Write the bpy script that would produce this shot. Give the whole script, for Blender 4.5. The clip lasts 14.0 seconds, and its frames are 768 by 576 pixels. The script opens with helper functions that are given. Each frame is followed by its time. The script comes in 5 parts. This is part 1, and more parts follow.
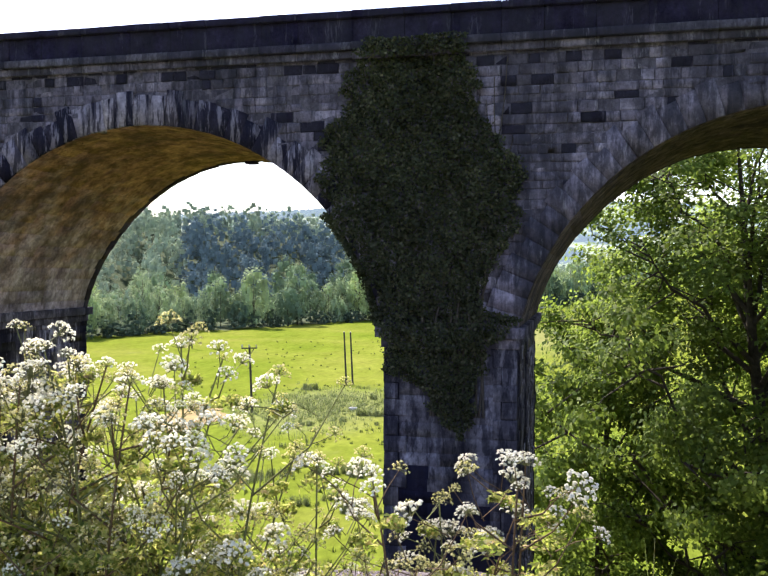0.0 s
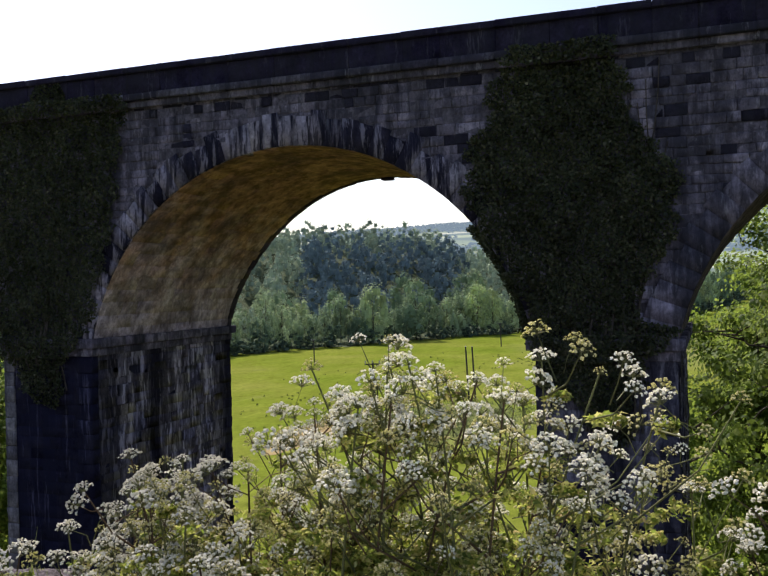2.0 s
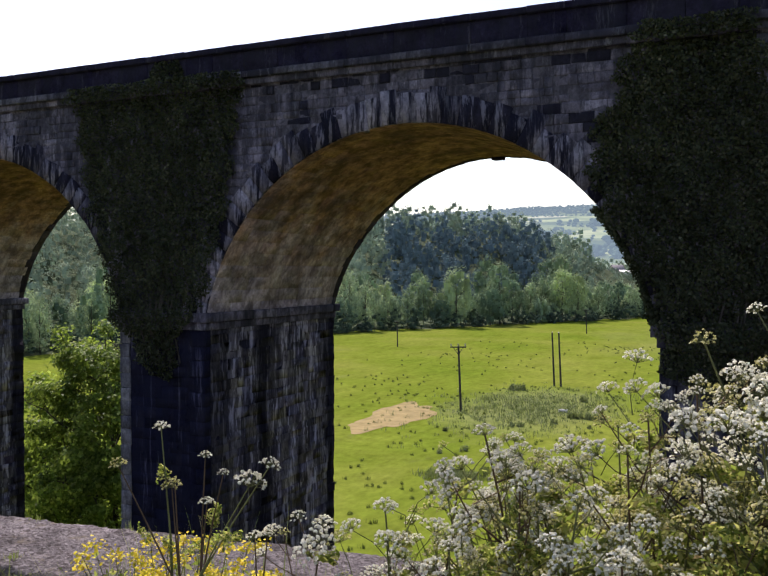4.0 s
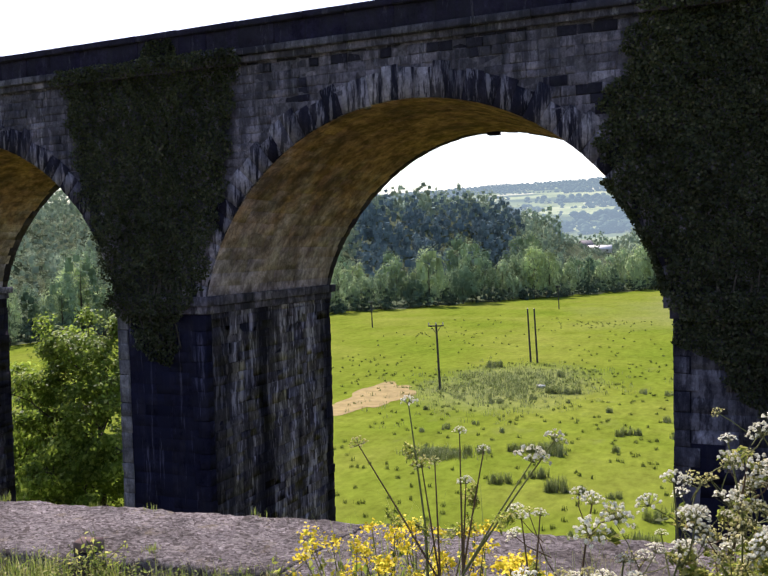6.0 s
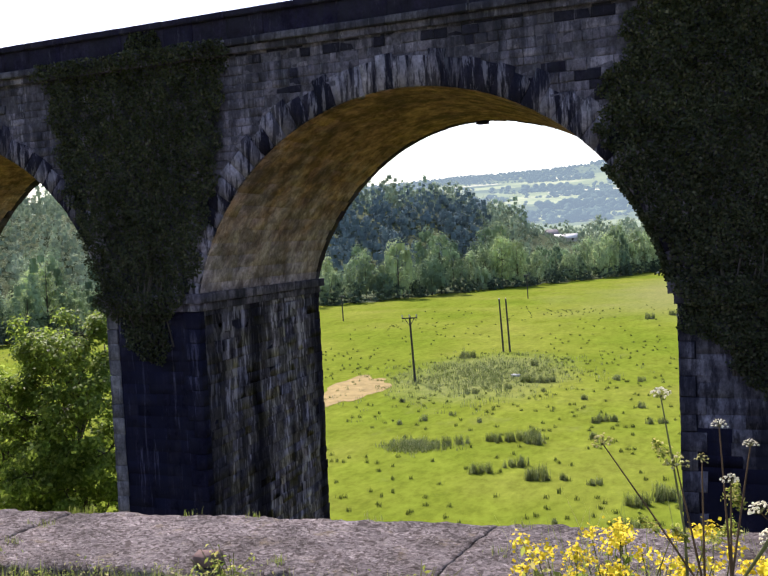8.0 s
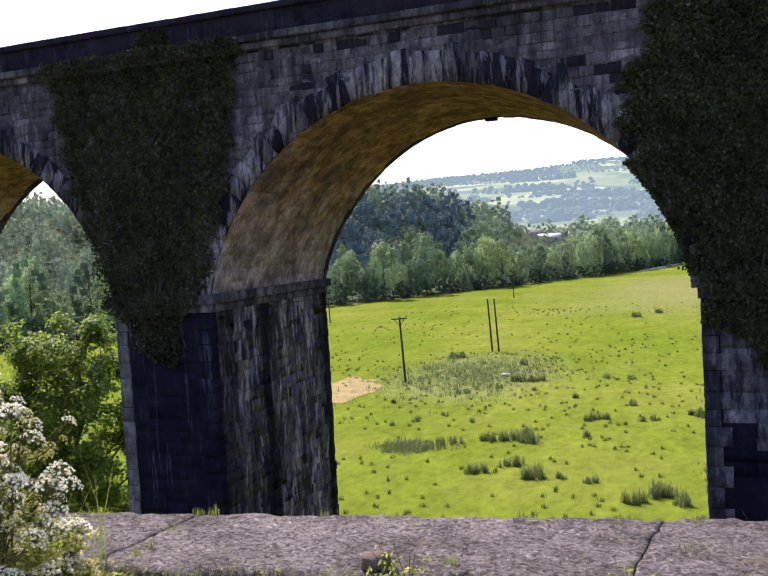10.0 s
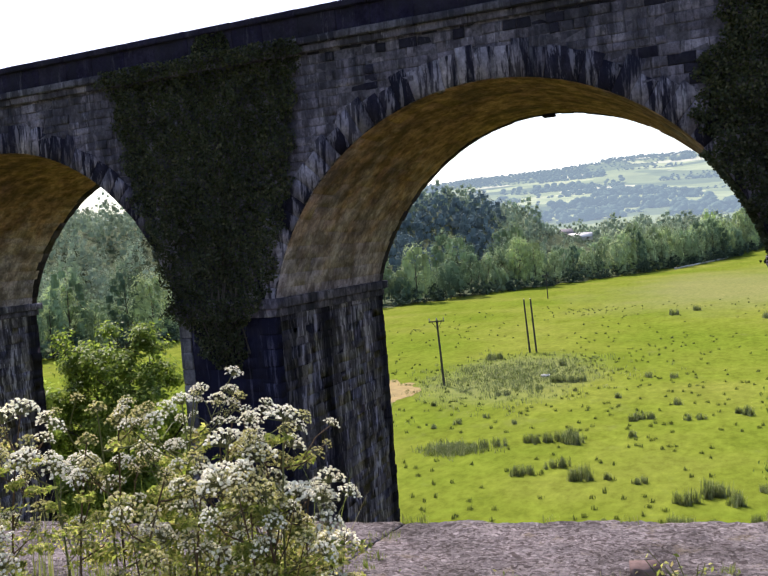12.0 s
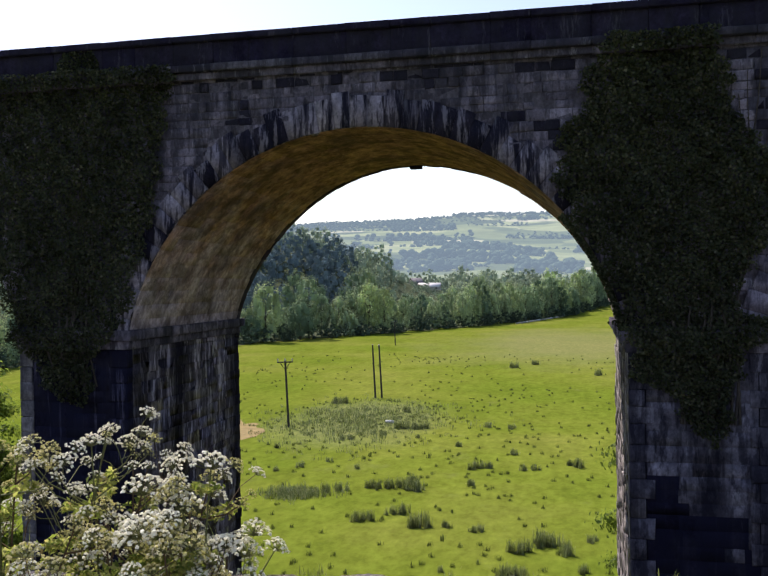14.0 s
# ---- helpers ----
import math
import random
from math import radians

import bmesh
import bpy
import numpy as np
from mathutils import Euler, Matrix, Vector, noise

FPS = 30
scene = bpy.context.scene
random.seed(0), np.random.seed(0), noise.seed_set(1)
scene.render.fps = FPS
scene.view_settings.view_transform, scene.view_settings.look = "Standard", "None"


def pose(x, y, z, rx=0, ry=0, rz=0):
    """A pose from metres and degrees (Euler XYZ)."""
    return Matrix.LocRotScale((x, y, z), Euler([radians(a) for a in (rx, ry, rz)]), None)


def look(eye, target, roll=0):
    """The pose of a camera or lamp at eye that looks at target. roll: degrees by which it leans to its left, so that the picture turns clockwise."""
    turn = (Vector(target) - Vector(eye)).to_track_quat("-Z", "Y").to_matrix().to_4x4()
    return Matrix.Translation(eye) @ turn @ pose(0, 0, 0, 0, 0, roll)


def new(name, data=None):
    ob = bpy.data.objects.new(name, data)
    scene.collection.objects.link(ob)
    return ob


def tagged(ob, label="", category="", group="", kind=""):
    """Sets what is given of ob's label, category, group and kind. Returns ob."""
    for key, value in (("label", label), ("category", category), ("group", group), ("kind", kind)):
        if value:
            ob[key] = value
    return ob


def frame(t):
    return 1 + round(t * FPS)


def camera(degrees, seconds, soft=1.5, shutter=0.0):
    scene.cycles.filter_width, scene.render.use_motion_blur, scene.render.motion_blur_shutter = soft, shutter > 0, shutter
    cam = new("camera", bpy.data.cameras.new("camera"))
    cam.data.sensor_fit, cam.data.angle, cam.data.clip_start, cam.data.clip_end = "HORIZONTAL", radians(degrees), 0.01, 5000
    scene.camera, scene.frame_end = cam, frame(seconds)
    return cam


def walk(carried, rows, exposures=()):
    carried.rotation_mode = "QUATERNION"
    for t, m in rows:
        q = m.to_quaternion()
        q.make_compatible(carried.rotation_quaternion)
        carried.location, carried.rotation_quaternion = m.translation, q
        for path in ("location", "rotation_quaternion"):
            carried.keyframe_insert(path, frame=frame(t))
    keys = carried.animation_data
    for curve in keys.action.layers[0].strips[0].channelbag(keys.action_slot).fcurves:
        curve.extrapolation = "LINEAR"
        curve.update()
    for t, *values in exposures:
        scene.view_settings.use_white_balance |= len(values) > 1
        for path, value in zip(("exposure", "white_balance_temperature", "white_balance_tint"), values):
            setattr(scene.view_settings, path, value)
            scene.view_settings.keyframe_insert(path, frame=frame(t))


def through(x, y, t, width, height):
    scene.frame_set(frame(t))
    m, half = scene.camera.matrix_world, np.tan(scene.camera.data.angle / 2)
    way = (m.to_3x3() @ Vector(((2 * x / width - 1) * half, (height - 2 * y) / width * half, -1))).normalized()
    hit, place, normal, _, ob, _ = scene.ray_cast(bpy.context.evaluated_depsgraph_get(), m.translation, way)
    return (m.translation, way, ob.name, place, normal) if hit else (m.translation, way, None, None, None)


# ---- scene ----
cam = camera(47.4, 14.0)
PATH = [
    (0, (12.169, -22.464, 1.601), (11.724, -20.515, 1.56), 0.1),
    (0.5, (11.99, -22.433, 1.605), (11.475, -20.501, 1.591), -0.2),
    (1, (11.756, -22.464, 1.6), (11.224, -20.537, 1.595), -0.4),
    (1.5, (11.514, -22.484, 1.582), (10.949, -20.565, 1.578), -0.5),
    (2, (11.291, -22.442, 1.578), (10.593, -20.568, 1.574), -1.3),
    (2.5, (11.056, -22.458, 1.566), (10.327, -20.595, 1.565), -0.6),
    (3, (10.799, -22.508, 1.564), (10.067, -20.648, 1.55), -1.1),
    (3.5, (10.541, -22.489, 1.53), (9.729, -20.661, 1.514), -1.3),
    (4, (10.296, -22.51, 1.518), (9.427, -20.709, 1.476), 0.0),
    (4.2, (10.18, -22.517, 1.505), (9.317, -20.714, 1.443), 0.6),
    (6.5, (9.001, -22.719, 1.44), (8.214, -20.882, 1.351), -2.2),
    (7, (8.768, -22.677, 1.43), (7.993, -20.835, 1.334), -2.8),
    (7.5, (8.556, -22.72, 1.43), (7.799, -20.871, 1.331), -2.4),
    (7.7, (8.455, -22.733, 1.438), (7.706, -20.881, 1.334), -2.5),
    (9.8, (7.396, -22.832, 1.403), (6.697, -20.961, 1.303), -3.4),
    (10, (7.31, -22.842, 1.384), (6.608, -20.972, 1.281), -3.3),
    (10.5, (7.0, -22.811, 1.371), (6.218, -20.974, 1.247), -3.2),
    (11, (6.753, -22.902, 1.404), (5.947, -21.076, 1.275), -2.9),
    (11.5, (6.466, -22.874, 1.381), (5.68, -21.04, 1.253), -4.0),
    (12, (6.208, -22.926, 1.372), (5.443, -21.08, 1.282), -4.6),
    (12.5, (6.041, -22.911, 1.371), (5.332, -21.042, 1.309), -3.6),
    (13, (5.903, -22.906, 1.426), (5.376, -20.977, 1.387), -2.6),
    (13.5, (5.835, -22.843, 1.422), (5.361, -20.9, 1.405), -1.5),
    (14, (5.837, -22.952, 1.407), (5.401, -20.999, 1.396), -0.7),
]
EXPOSURES = [(t, stops + 0.57, 6480, 22) for t, stops in ((0, 0.92), (0.7, 0.38), (1.5, 0.0), (3, -0.05), (4.2, 0.04), (6.5, 0.33), (7.5, 0.38), (10, 0.44), (11, 0.57), (12, 0.33), (12.7, 0.02), (14, -0.06))]
walk(cam, [(t, look(eye, aim, roll)) for t, eye, aim, roll in PATH], EXPOSURES)

# ---------------------------------------------------------------- world and sun
SUN_AZ, SUN_EL = radians(-45), radians(49)          # from +y towards -x, and above the horizon
world = bpy.data.worlds.new("world")
scene.world = world
world.use_nodes = True
wt = world.node_tree
sky = wt.nodes.new("ShaderNodeTexSky")
sky.sky_type, sky.sun_disc = "NISHITA", False
sky.sun_elevation, sky.sun_rotation = SUN_EL, SUN_AZ
sky.air_density, sky.dust_density = 1.1, 1.2
wt.links.new(sky.outputs[0], wt.nodes["Background"].inputs[0])
wt.nodes["Background"].inputs[1].default_value = 0.134
sun = new("sun", bpy.data.lights.new("sun", "SUN"))
sun.data.energy, sun.data.angle, sun.data.color = 5.0, radians(0.5), (1.0, 0.95, 0.86)
sun_way = Vector((math.sin(SUN_AZ) * math.cos(SUN_EL), math.cos(SUN_AZ) * math.cos(SUN_EL), math.sin(SUN_EL)))
sun.matrix_world = look(sun_way * 60, (0, 0, 0))


# ---------------------------------------------------------------- materials
def material(name, rough=0.9):
    m = bpy.data.materials.new(name)
    m.use_nodes = True
    bsdf = m.node_tree.nodes["Principled BSDF"]
    bsdf.inputs["Roughness"].default_value = rough
    bsdf.inputs["Specular IOR Level"].default_value = 0.08
    return m, m.node_tree, bsdf


def node(tree, kind, **values):
    n = tree.nodes.new(kind)
    for key, value in values.items():
        n.inputs[key.replace("_", " ")].default_value = value
    return n


def position(tree, scale=(1, 1, 1)):
    geo = tree.nodes.new("ShaderNodeNewGeometry")
    mul = tree.nodes.new("ShaderNodeVectorMath")
    mul.operation = "MULTIPLY"
    mul.inputs[1].default_value = scale
    tree.links.new(geo.outputs["Position"], mul.inputs[0])
    return mul.outputs[0]


def noise_of(tree, scale, stretch=(1, 1, 1), detail=6, rough=0.6):
    n = node(tree, "ShaderNodeTexNoise", Scale=scale, Detail=detail, Roughness=rough)
    tree.links.new(position(tree, stretch), n.inputs["Vector"])
    return n.outputs[0]


def ramp(tree, value, stops):
    r = tree.nodes.new("ShaderNodeValToRGB")
    els = r.color_ramp.elements
    while len(els) < len(stops):
        els.new(0.5)
    for e, (p, c) in zip(els, stops):
        e.position, e.color = p, (*c, 1) if len(c) == 3 else c
    tree.links.new(value, r.inputs[0])
    return r.outputs[0]


def grey(tree, value, lo, hi, a=0.0, b=1.0):
    return ramp(tree, value, [(lo, (a,) * 3), (hi, (b,) * 3)])


def blend(tree, factor, a, b, kind="MIX"):
    m = tree.nodes.new("ShaderNodeMix")
    m.data_type, m.blend_type = "RGBA", kind
    for socket, value in ((m.inputs[0], factor), (m.inputs[6], a), (m.inputs[7], b)):
        if isinstance(value, (int, float)):
            socket.default_value = value
        elif isinstance(value, tuple):
            socket.default_value = (*value, 1)
        else:
            tree.links.new(value, socket)
    return m.outputs[2]


def bump(tree, bsdf, value, strength, distance):
    b = tree.nodes.new("ShaderNodeBump")
    b.inputs["Strength"].default_value, b.inputs["Distance"].default_value = strength, distance
    tree.links.new(value, b.inputs["Height"])
    tree.links.new(b.outputs[0], bsdf.inputs["Normal"])


def chance(tree, island):
    if island:
        return tree.nodes.new("ShaderNodeNewGeometry").outputs["Random Per Island"]
    return tree.nodes.new("ShaderNodeObjectInfo").outputs["Random"]


def stone_material(name, stops, soot, streak, island=False, dash=0.0, wet=(0.022, 0.022, 0.028), lime=0.3, along=(1, 1, 0.12), pale_col=(0.4, 0.385, 0.41), bands=0.0, second=None, thin_at=(0.54, 0.6), fine=7.5, damp=()):
    """Weathered sandstone: a tone for each block, grain, soot, dark water streaks and pale lime runs."""
    m, t, bsdf = material(name, 0.95)
    bsdf.inputs["Specular IOR Level"].default_value = 0.02
    tone = ramp(t, chance(t, island), stops)
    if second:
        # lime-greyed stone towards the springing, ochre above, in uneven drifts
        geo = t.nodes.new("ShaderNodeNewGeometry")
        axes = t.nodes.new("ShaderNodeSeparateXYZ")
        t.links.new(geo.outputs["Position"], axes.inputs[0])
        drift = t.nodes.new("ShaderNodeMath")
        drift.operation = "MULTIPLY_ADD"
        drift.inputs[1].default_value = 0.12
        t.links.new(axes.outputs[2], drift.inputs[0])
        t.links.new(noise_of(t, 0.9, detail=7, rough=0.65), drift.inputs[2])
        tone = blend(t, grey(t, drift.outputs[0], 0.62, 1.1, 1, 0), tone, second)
    grain = noise_of(t, 11.0, detail=9, rough=0.75)
    mottle = noise_of(t, 2.3, (1, 1, 0.8), detail=10, rough=0.72)
    col = blend(t, 0.85, tone, grey(t, grain, 0.3, 0.72, 0.45, 1.25), "MULTIPLY")
    col = blend(t, 0.9, col, grey(t, mottle, 0.34, 0.66, 0.4, 1.45), "MULTIPLY")
    patches = grey(t, noise_of(t, 0.75, detail=8, rough=0.65), 0.44, 0.64, 0, soot)
    col = blend(t, patches, col, (0.03, 0.028, 0.038))
    runs = grey(t, noise_of(t, 2.4, along, detail=7, rough=0.66), 0.5, 0.555, 0, streak)
    col = blend(t, runs, col, wet)
    thin = grey(t, noise_of(t, fine, along, detail=6, rough=0.7), *thin_at, 0, 0.8 * streak)
    col = blend(t, thin, col, wet)
    pale = grey(t, noise_of(t, 5.0, tuple(0.8 * a + 0.02 for a in along), detail=7, rough=0.75), 0.57, 0.68, 0, lime)
    col = blend(t, pale, col, pale_col)
    if dash:
        strokes = grey(t, noise_of(t, 0.7 * fine, (1, 1, 0.17), detail=6, rough=0.68), 0.53, 0.58, 0, dash)
        col = blend(t, strokes, col, pale_col)
    if bands:
        wide = grey(t, noise_of(t, 0.8, (1, 1, 0.07), detail=6, rough=0.65), 0.5, 0.57, 0, bands)
        col = blend(t, wide, col, wet)
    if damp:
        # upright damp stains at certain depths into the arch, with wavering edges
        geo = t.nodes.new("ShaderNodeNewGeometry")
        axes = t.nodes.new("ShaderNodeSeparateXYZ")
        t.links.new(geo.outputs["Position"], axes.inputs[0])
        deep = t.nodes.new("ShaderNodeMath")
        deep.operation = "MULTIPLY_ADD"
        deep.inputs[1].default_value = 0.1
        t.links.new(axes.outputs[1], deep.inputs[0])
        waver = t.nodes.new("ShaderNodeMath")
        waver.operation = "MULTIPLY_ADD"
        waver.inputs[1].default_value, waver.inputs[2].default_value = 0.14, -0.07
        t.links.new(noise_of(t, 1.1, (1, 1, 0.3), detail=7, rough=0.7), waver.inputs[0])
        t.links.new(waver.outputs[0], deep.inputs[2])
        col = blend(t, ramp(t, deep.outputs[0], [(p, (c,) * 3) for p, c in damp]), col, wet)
    t.links.new(col, bsdf.inputs["Base Color"])
    bump(t, bsdf, grain, 0.55, 0.03)
    return m


GREYS = [(0.0, (0.156, 0.138, 0.166)), (0.4, (0.184, 0.162, 0.193)), (0.8, (0.216, 0.189, 0.223)), (1.0, (0.276, 0.244, 0.285))]
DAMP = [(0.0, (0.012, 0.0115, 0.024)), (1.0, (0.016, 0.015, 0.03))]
OCHRES = [(0.0, (0.36, 0.207, 0.124)), (1.0, (0.42, 0.243, 0.15))]
ASHLAR = stone_material("ashlar_sandstone", GREYS, 0.75, 0.6, bands=0.6, lime=0.45, along=(1, 1, 0.22), fine=4.0)
ASHLAR_REST = stone_material("ashlar_sandstone_rest", GREYS, 0.75, 0.6, island=True, bands=0.6, lime=0.45, along=(1, 1, 0.22), fine=4.0)
RING_STONE = stone_material("streaked_ring_stone", [(0, (0.2, 0.175, 0.207)), (1, (0.38, 0.34, 0.38))], 0.5, 1.0, lime=0.35, bands=0.6, thin_at=(0.52, 0.57), fine=5.5, wet=(0.016, 0.015, 0.024))
RING_BLACK = stone_material("blackened_ring_stone", [(0, (0.016, 0.014, 0.024)), (1, (0.03, 0.027, 0.04))], 0.3, 0.8, lime=0.75, fine=4.5, dash=0.4, wet=(0.012, 0.012, 0.02), pale_col=(0.32, 0.29, 0.33))
SOOT_SHADE = stone_material("soot_shade_sandstone", [(0, (0.018, 0.016, 0.026)), (1, (0.03, 0.028, 0.04))], 0.5, 0.5, lime=0.4, fine=4.5, pale_col=(0.15, 0.135, 0.16))
SOOTY_REST = stone_material("soot_black_sandstone_rest", [(0, (0.04, 0.032, 0.028)), (1, (0.085, 0.066, 0.055))], 0.5, 0.5, island=True, lime=0.3, pale_col=(0.13, 0.11, 0.1))
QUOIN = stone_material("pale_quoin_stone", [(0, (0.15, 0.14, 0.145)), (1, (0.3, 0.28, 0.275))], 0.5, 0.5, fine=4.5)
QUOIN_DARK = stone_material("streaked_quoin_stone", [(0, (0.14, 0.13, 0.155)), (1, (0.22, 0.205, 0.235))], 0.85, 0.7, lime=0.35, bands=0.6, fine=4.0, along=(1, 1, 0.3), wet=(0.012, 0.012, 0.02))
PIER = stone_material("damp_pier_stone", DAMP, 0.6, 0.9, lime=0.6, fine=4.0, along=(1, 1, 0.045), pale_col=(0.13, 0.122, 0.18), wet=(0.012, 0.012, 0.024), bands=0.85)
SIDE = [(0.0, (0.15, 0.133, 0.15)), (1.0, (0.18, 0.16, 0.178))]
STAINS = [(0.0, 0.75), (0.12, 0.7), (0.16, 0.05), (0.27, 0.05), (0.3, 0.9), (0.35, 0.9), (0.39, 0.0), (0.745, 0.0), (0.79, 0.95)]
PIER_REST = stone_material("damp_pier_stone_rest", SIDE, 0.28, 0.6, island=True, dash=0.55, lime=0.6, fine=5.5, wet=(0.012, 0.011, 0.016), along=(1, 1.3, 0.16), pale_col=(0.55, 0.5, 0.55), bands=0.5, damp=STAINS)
# paler copy of the side stone: sunlight on -x faces, painted in
PIER_SUNLIT = stone_material("sunlit_pier_stone_rest", [(0.0, (0.2, 0.18, 0.17)), (1.0, (0.34, 0.31, 0.29))], 0.3, 0.4, island=True, lime=0.3, fine=4.0)
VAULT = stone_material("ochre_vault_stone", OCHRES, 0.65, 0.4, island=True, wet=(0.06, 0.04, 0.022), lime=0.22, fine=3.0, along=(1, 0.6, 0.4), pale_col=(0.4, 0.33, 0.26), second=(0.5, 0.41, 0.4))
VAULT_DARK = stone_material("dark_vault_stone", [(0.0, (0.13, 0.1, 0.085)), (1.0, (0.18, 0.14, 0.115))], 0.6, 0.5, island=True, lime=0.2, fine=3.0, along=(1, 0.6, 0.4))
PARAPET = stone_material("sooty_parapet_stone", [(0, (0.017, 0.0145, 0.032)), (0.6, (0.021, 0.018, 0.036)), (1, (0.028, 0.024, 0.04))], 0.5, 0.4, lime=0.12)
LEDGE = stone_material("pale_ledge_stone", [(0, (0.04, 0.036, 0.05)), (1, (0.14, 0.13, 0.15))], 0.95, 0.6)
MORTAR = stone_material("dark_mortar", [(0, (0.1, 0.09, 0.105)), (1, (0.12, 0.108, 0.125))], 0.5, 0.4, lime=0.1)


def slab_material():
    """Pink-grey gritstone: flat flakes of differing tone, white lichen specks, dark pits."""
    m, t, bsdf = material("lichen_gritstone", 0.95)
    tone = ramp(t, chance(t, False), [(0, (0.172, 0.152, 0.152)), (1, (0.19, 0.168, 0.168))])
    warp = t.nodes.new("ShaderNodeVectorMath")
    warp.operation = "MULTIPLY_ADD"
    warp.inputs[1].default_value = (0.1, 0.1, 0.1)
    n = node(t, "ShaderNodeTexNoise", Scale=14.0, Detail=6.0)
    t.links.new(position(t), n.inputs["Vector"])
    t.links.new(n.outputs["Color"], warp.inputs[0])
    t.links.new(position(t, (1, 1.35, 1)), warp.inputs[2])
    flakes = node(t, "ShaderNodeTexVoronoi", Scale=46.0)
    t.links.new(warp.outputs[0], flakes.inputs["Vector"])
    split = t.nodes.new("ShaderNodeSeparateColor")
    t.links.new(flakes.outputs["Color"], split.inputs[0])
    grain = noise_of(t, 60, detail=6, rough=0.75)
    stains = noise_of(t, 5, detail=6, rough=0.7)
    col = blend(t, 0.8, tone, grey(t, split.outputs[0], 0.05, 0.95, 0.55, 1.2), "MULTIPLY")
    col = blend(t, 0.8, col, grey(t, grain, 0.35, 0.65, 0.4, 1.45), "MULTIPLY")
    col = blend(t, 0.8, col, grey(t, stains, 0.35, 0.65, 0.65, 1.2), "MULTIPLY")
    col = blend(t, grey(t, split.outputs[1], 0.92, 0.95, 0, 0.4), col, (0.38, 0.35, 0.345))
    col = blend(t, grey(t, split.outputs[2], 0.74, 0.8, 0, 0.85), col, (0.055, 0.045, 0.042))
    weathered = noise_of(t, 1.7, (1, 1.6, 1), detail=8, rough=0.7)
    col = blend(t, 0.9, col, ramp(t, weathered, [(0.36, (0.55, 0.53, 0.5)), (0.5, (1.0, 0.98, 0.97)), (0.64, (1.35, 1.3, 1.28))]), "MULTIPLY")
    moss = grey(t, noise_of(t, 5, detail=9, rough=0.72), 0.57, 0.66, 0, 0.8)
    col = blend(t, moss, col, (0.16, 0.13, 0.09))
    t.links.new(col, bsdf.inputs["Base Color"])
    height = blend(t, 0.5, split.outputs[0], grain)
    bump(t, bsdf, height, 1.0, 0.035)
    return m


def leaf_material(name, stops, through=0.4, rough=0.55, island=True, patch=0.35, warm=0.5, each=0.0):
    """A thin leaf: a tone for each leaf, light comes through it."""
    m, t, bsdf = material(name, rough)
    bsdf.inputs["Specular IOR Level"].default_value = 0.0 if rough > 0.9 else 0.12
    big = grey(t, noise_of(t, patch, detail=3), 0.32, 0.68, 0.55, 1.35)
    col = blend(t, 1.0, ramp(t, chance(t, island), stops), big, "MULTIPLY")
    if each:
        tree_tone = ramp(t, chance(t, False), [(0, (0.36, 0.43, 0.5)), (0.3, (0.62, 0.7, 0.72)), (0.65, (1.0, 1.0, 0.95)), (1, (1.3, 1.28, 1.0))])
        col = blend(t, each, col, tree_tone, "MULTIPLY")
    t.links.new(col, bsdf.inputs["Base Color"])
    thin = t.nodes.new("ShaderNodeBsdfTranslucent")
    t.links.new(blend(t, warm, col, (0.22, 0.3, 0.03)), thin.inputs[0])
    mix = t.nodes.new("ShaderNodeMixShader")
    mix.inputs[0].default_value = through
    t.links.new(bsdf.outputs[0], mix.inputs[1])
    t.links.new(thin.outputs[0], mix.inputs[2])
    t.links.new(mix.outputs[0], t.nodes["Material Output"].inputs[0])
    return m


def plain(name, col, rough=0.8, vary=0.35, scale=6.0):
    m, t, bsdf = material(name, rough)
    c = blend(t, 1.0, col, grey(t, noise_of(t, scale), 0.3, 0.7, 1 - vary, 1 + vary), "MULTIPLY")
    t.links.new(c, bsdf.inputs["Base Color"])
    return m


SLAB = slab_material()
ASH_LEAF = leaf_material("ash_leaf", [(0, (0.05, 0.09, 0.025)), (0.6, (0.13, 0.195, 0.045)), (1, (0.26, 0.33, 0.08))], 0.6, 0.6, patch=0.6)
BUSH_LEAF = leaf_material("bush_leaf", [(0, (0.05, 0.095, 0.02)), (0.6, (0.16, 0.24, 0.042)), (1, (0.38, 0.45, 0.1))], 0.55, 0.5, patch=0.9)
# broadleaf and woodland crowns: distance haze is put into these pale bluish greens
BELT_LEAF = leaf_material("broadleaf_crown", [(0, (0.28, 0.35, 0.215)), (0.6, (0.34, 0.425, 0.255)), (1, (0.42, 0.505, 0.29))], 0.36, 0.95, patch=0.11, warm=0.2, each=1.0)
WOOD_LEAF = leaf_material("woodland_canopy", [(0, (0.26, 0.325, 0.24)), (0.6, (0.31, 0.375, 0.265)), (1, (0.37, 0.435, 0.29))], 0.28, 0.95, patch=0.05, warm=0.12)
# the spur flank's shade is painted into this darker leaf colour
SHADED_LEAF = leaf_material("shaded_flank_canopy", [(0, (0.115, 0.16, 0.175)), (1, (0.14, 0.19, 0.195))], 0.12, 0.95, patch=0.07, warm=0.0)
# dark bush leaf: shade at the foot of the belt, put into the colour
SHADED_BUSH_LEAF = leaf_material("shaded_bush_leaf", [(0, (0.045, 0.07, 0.055)), (1, (0.085, 0.12, 0.08))], 0.12, 0.95, patch=0.2, warm=0.1)
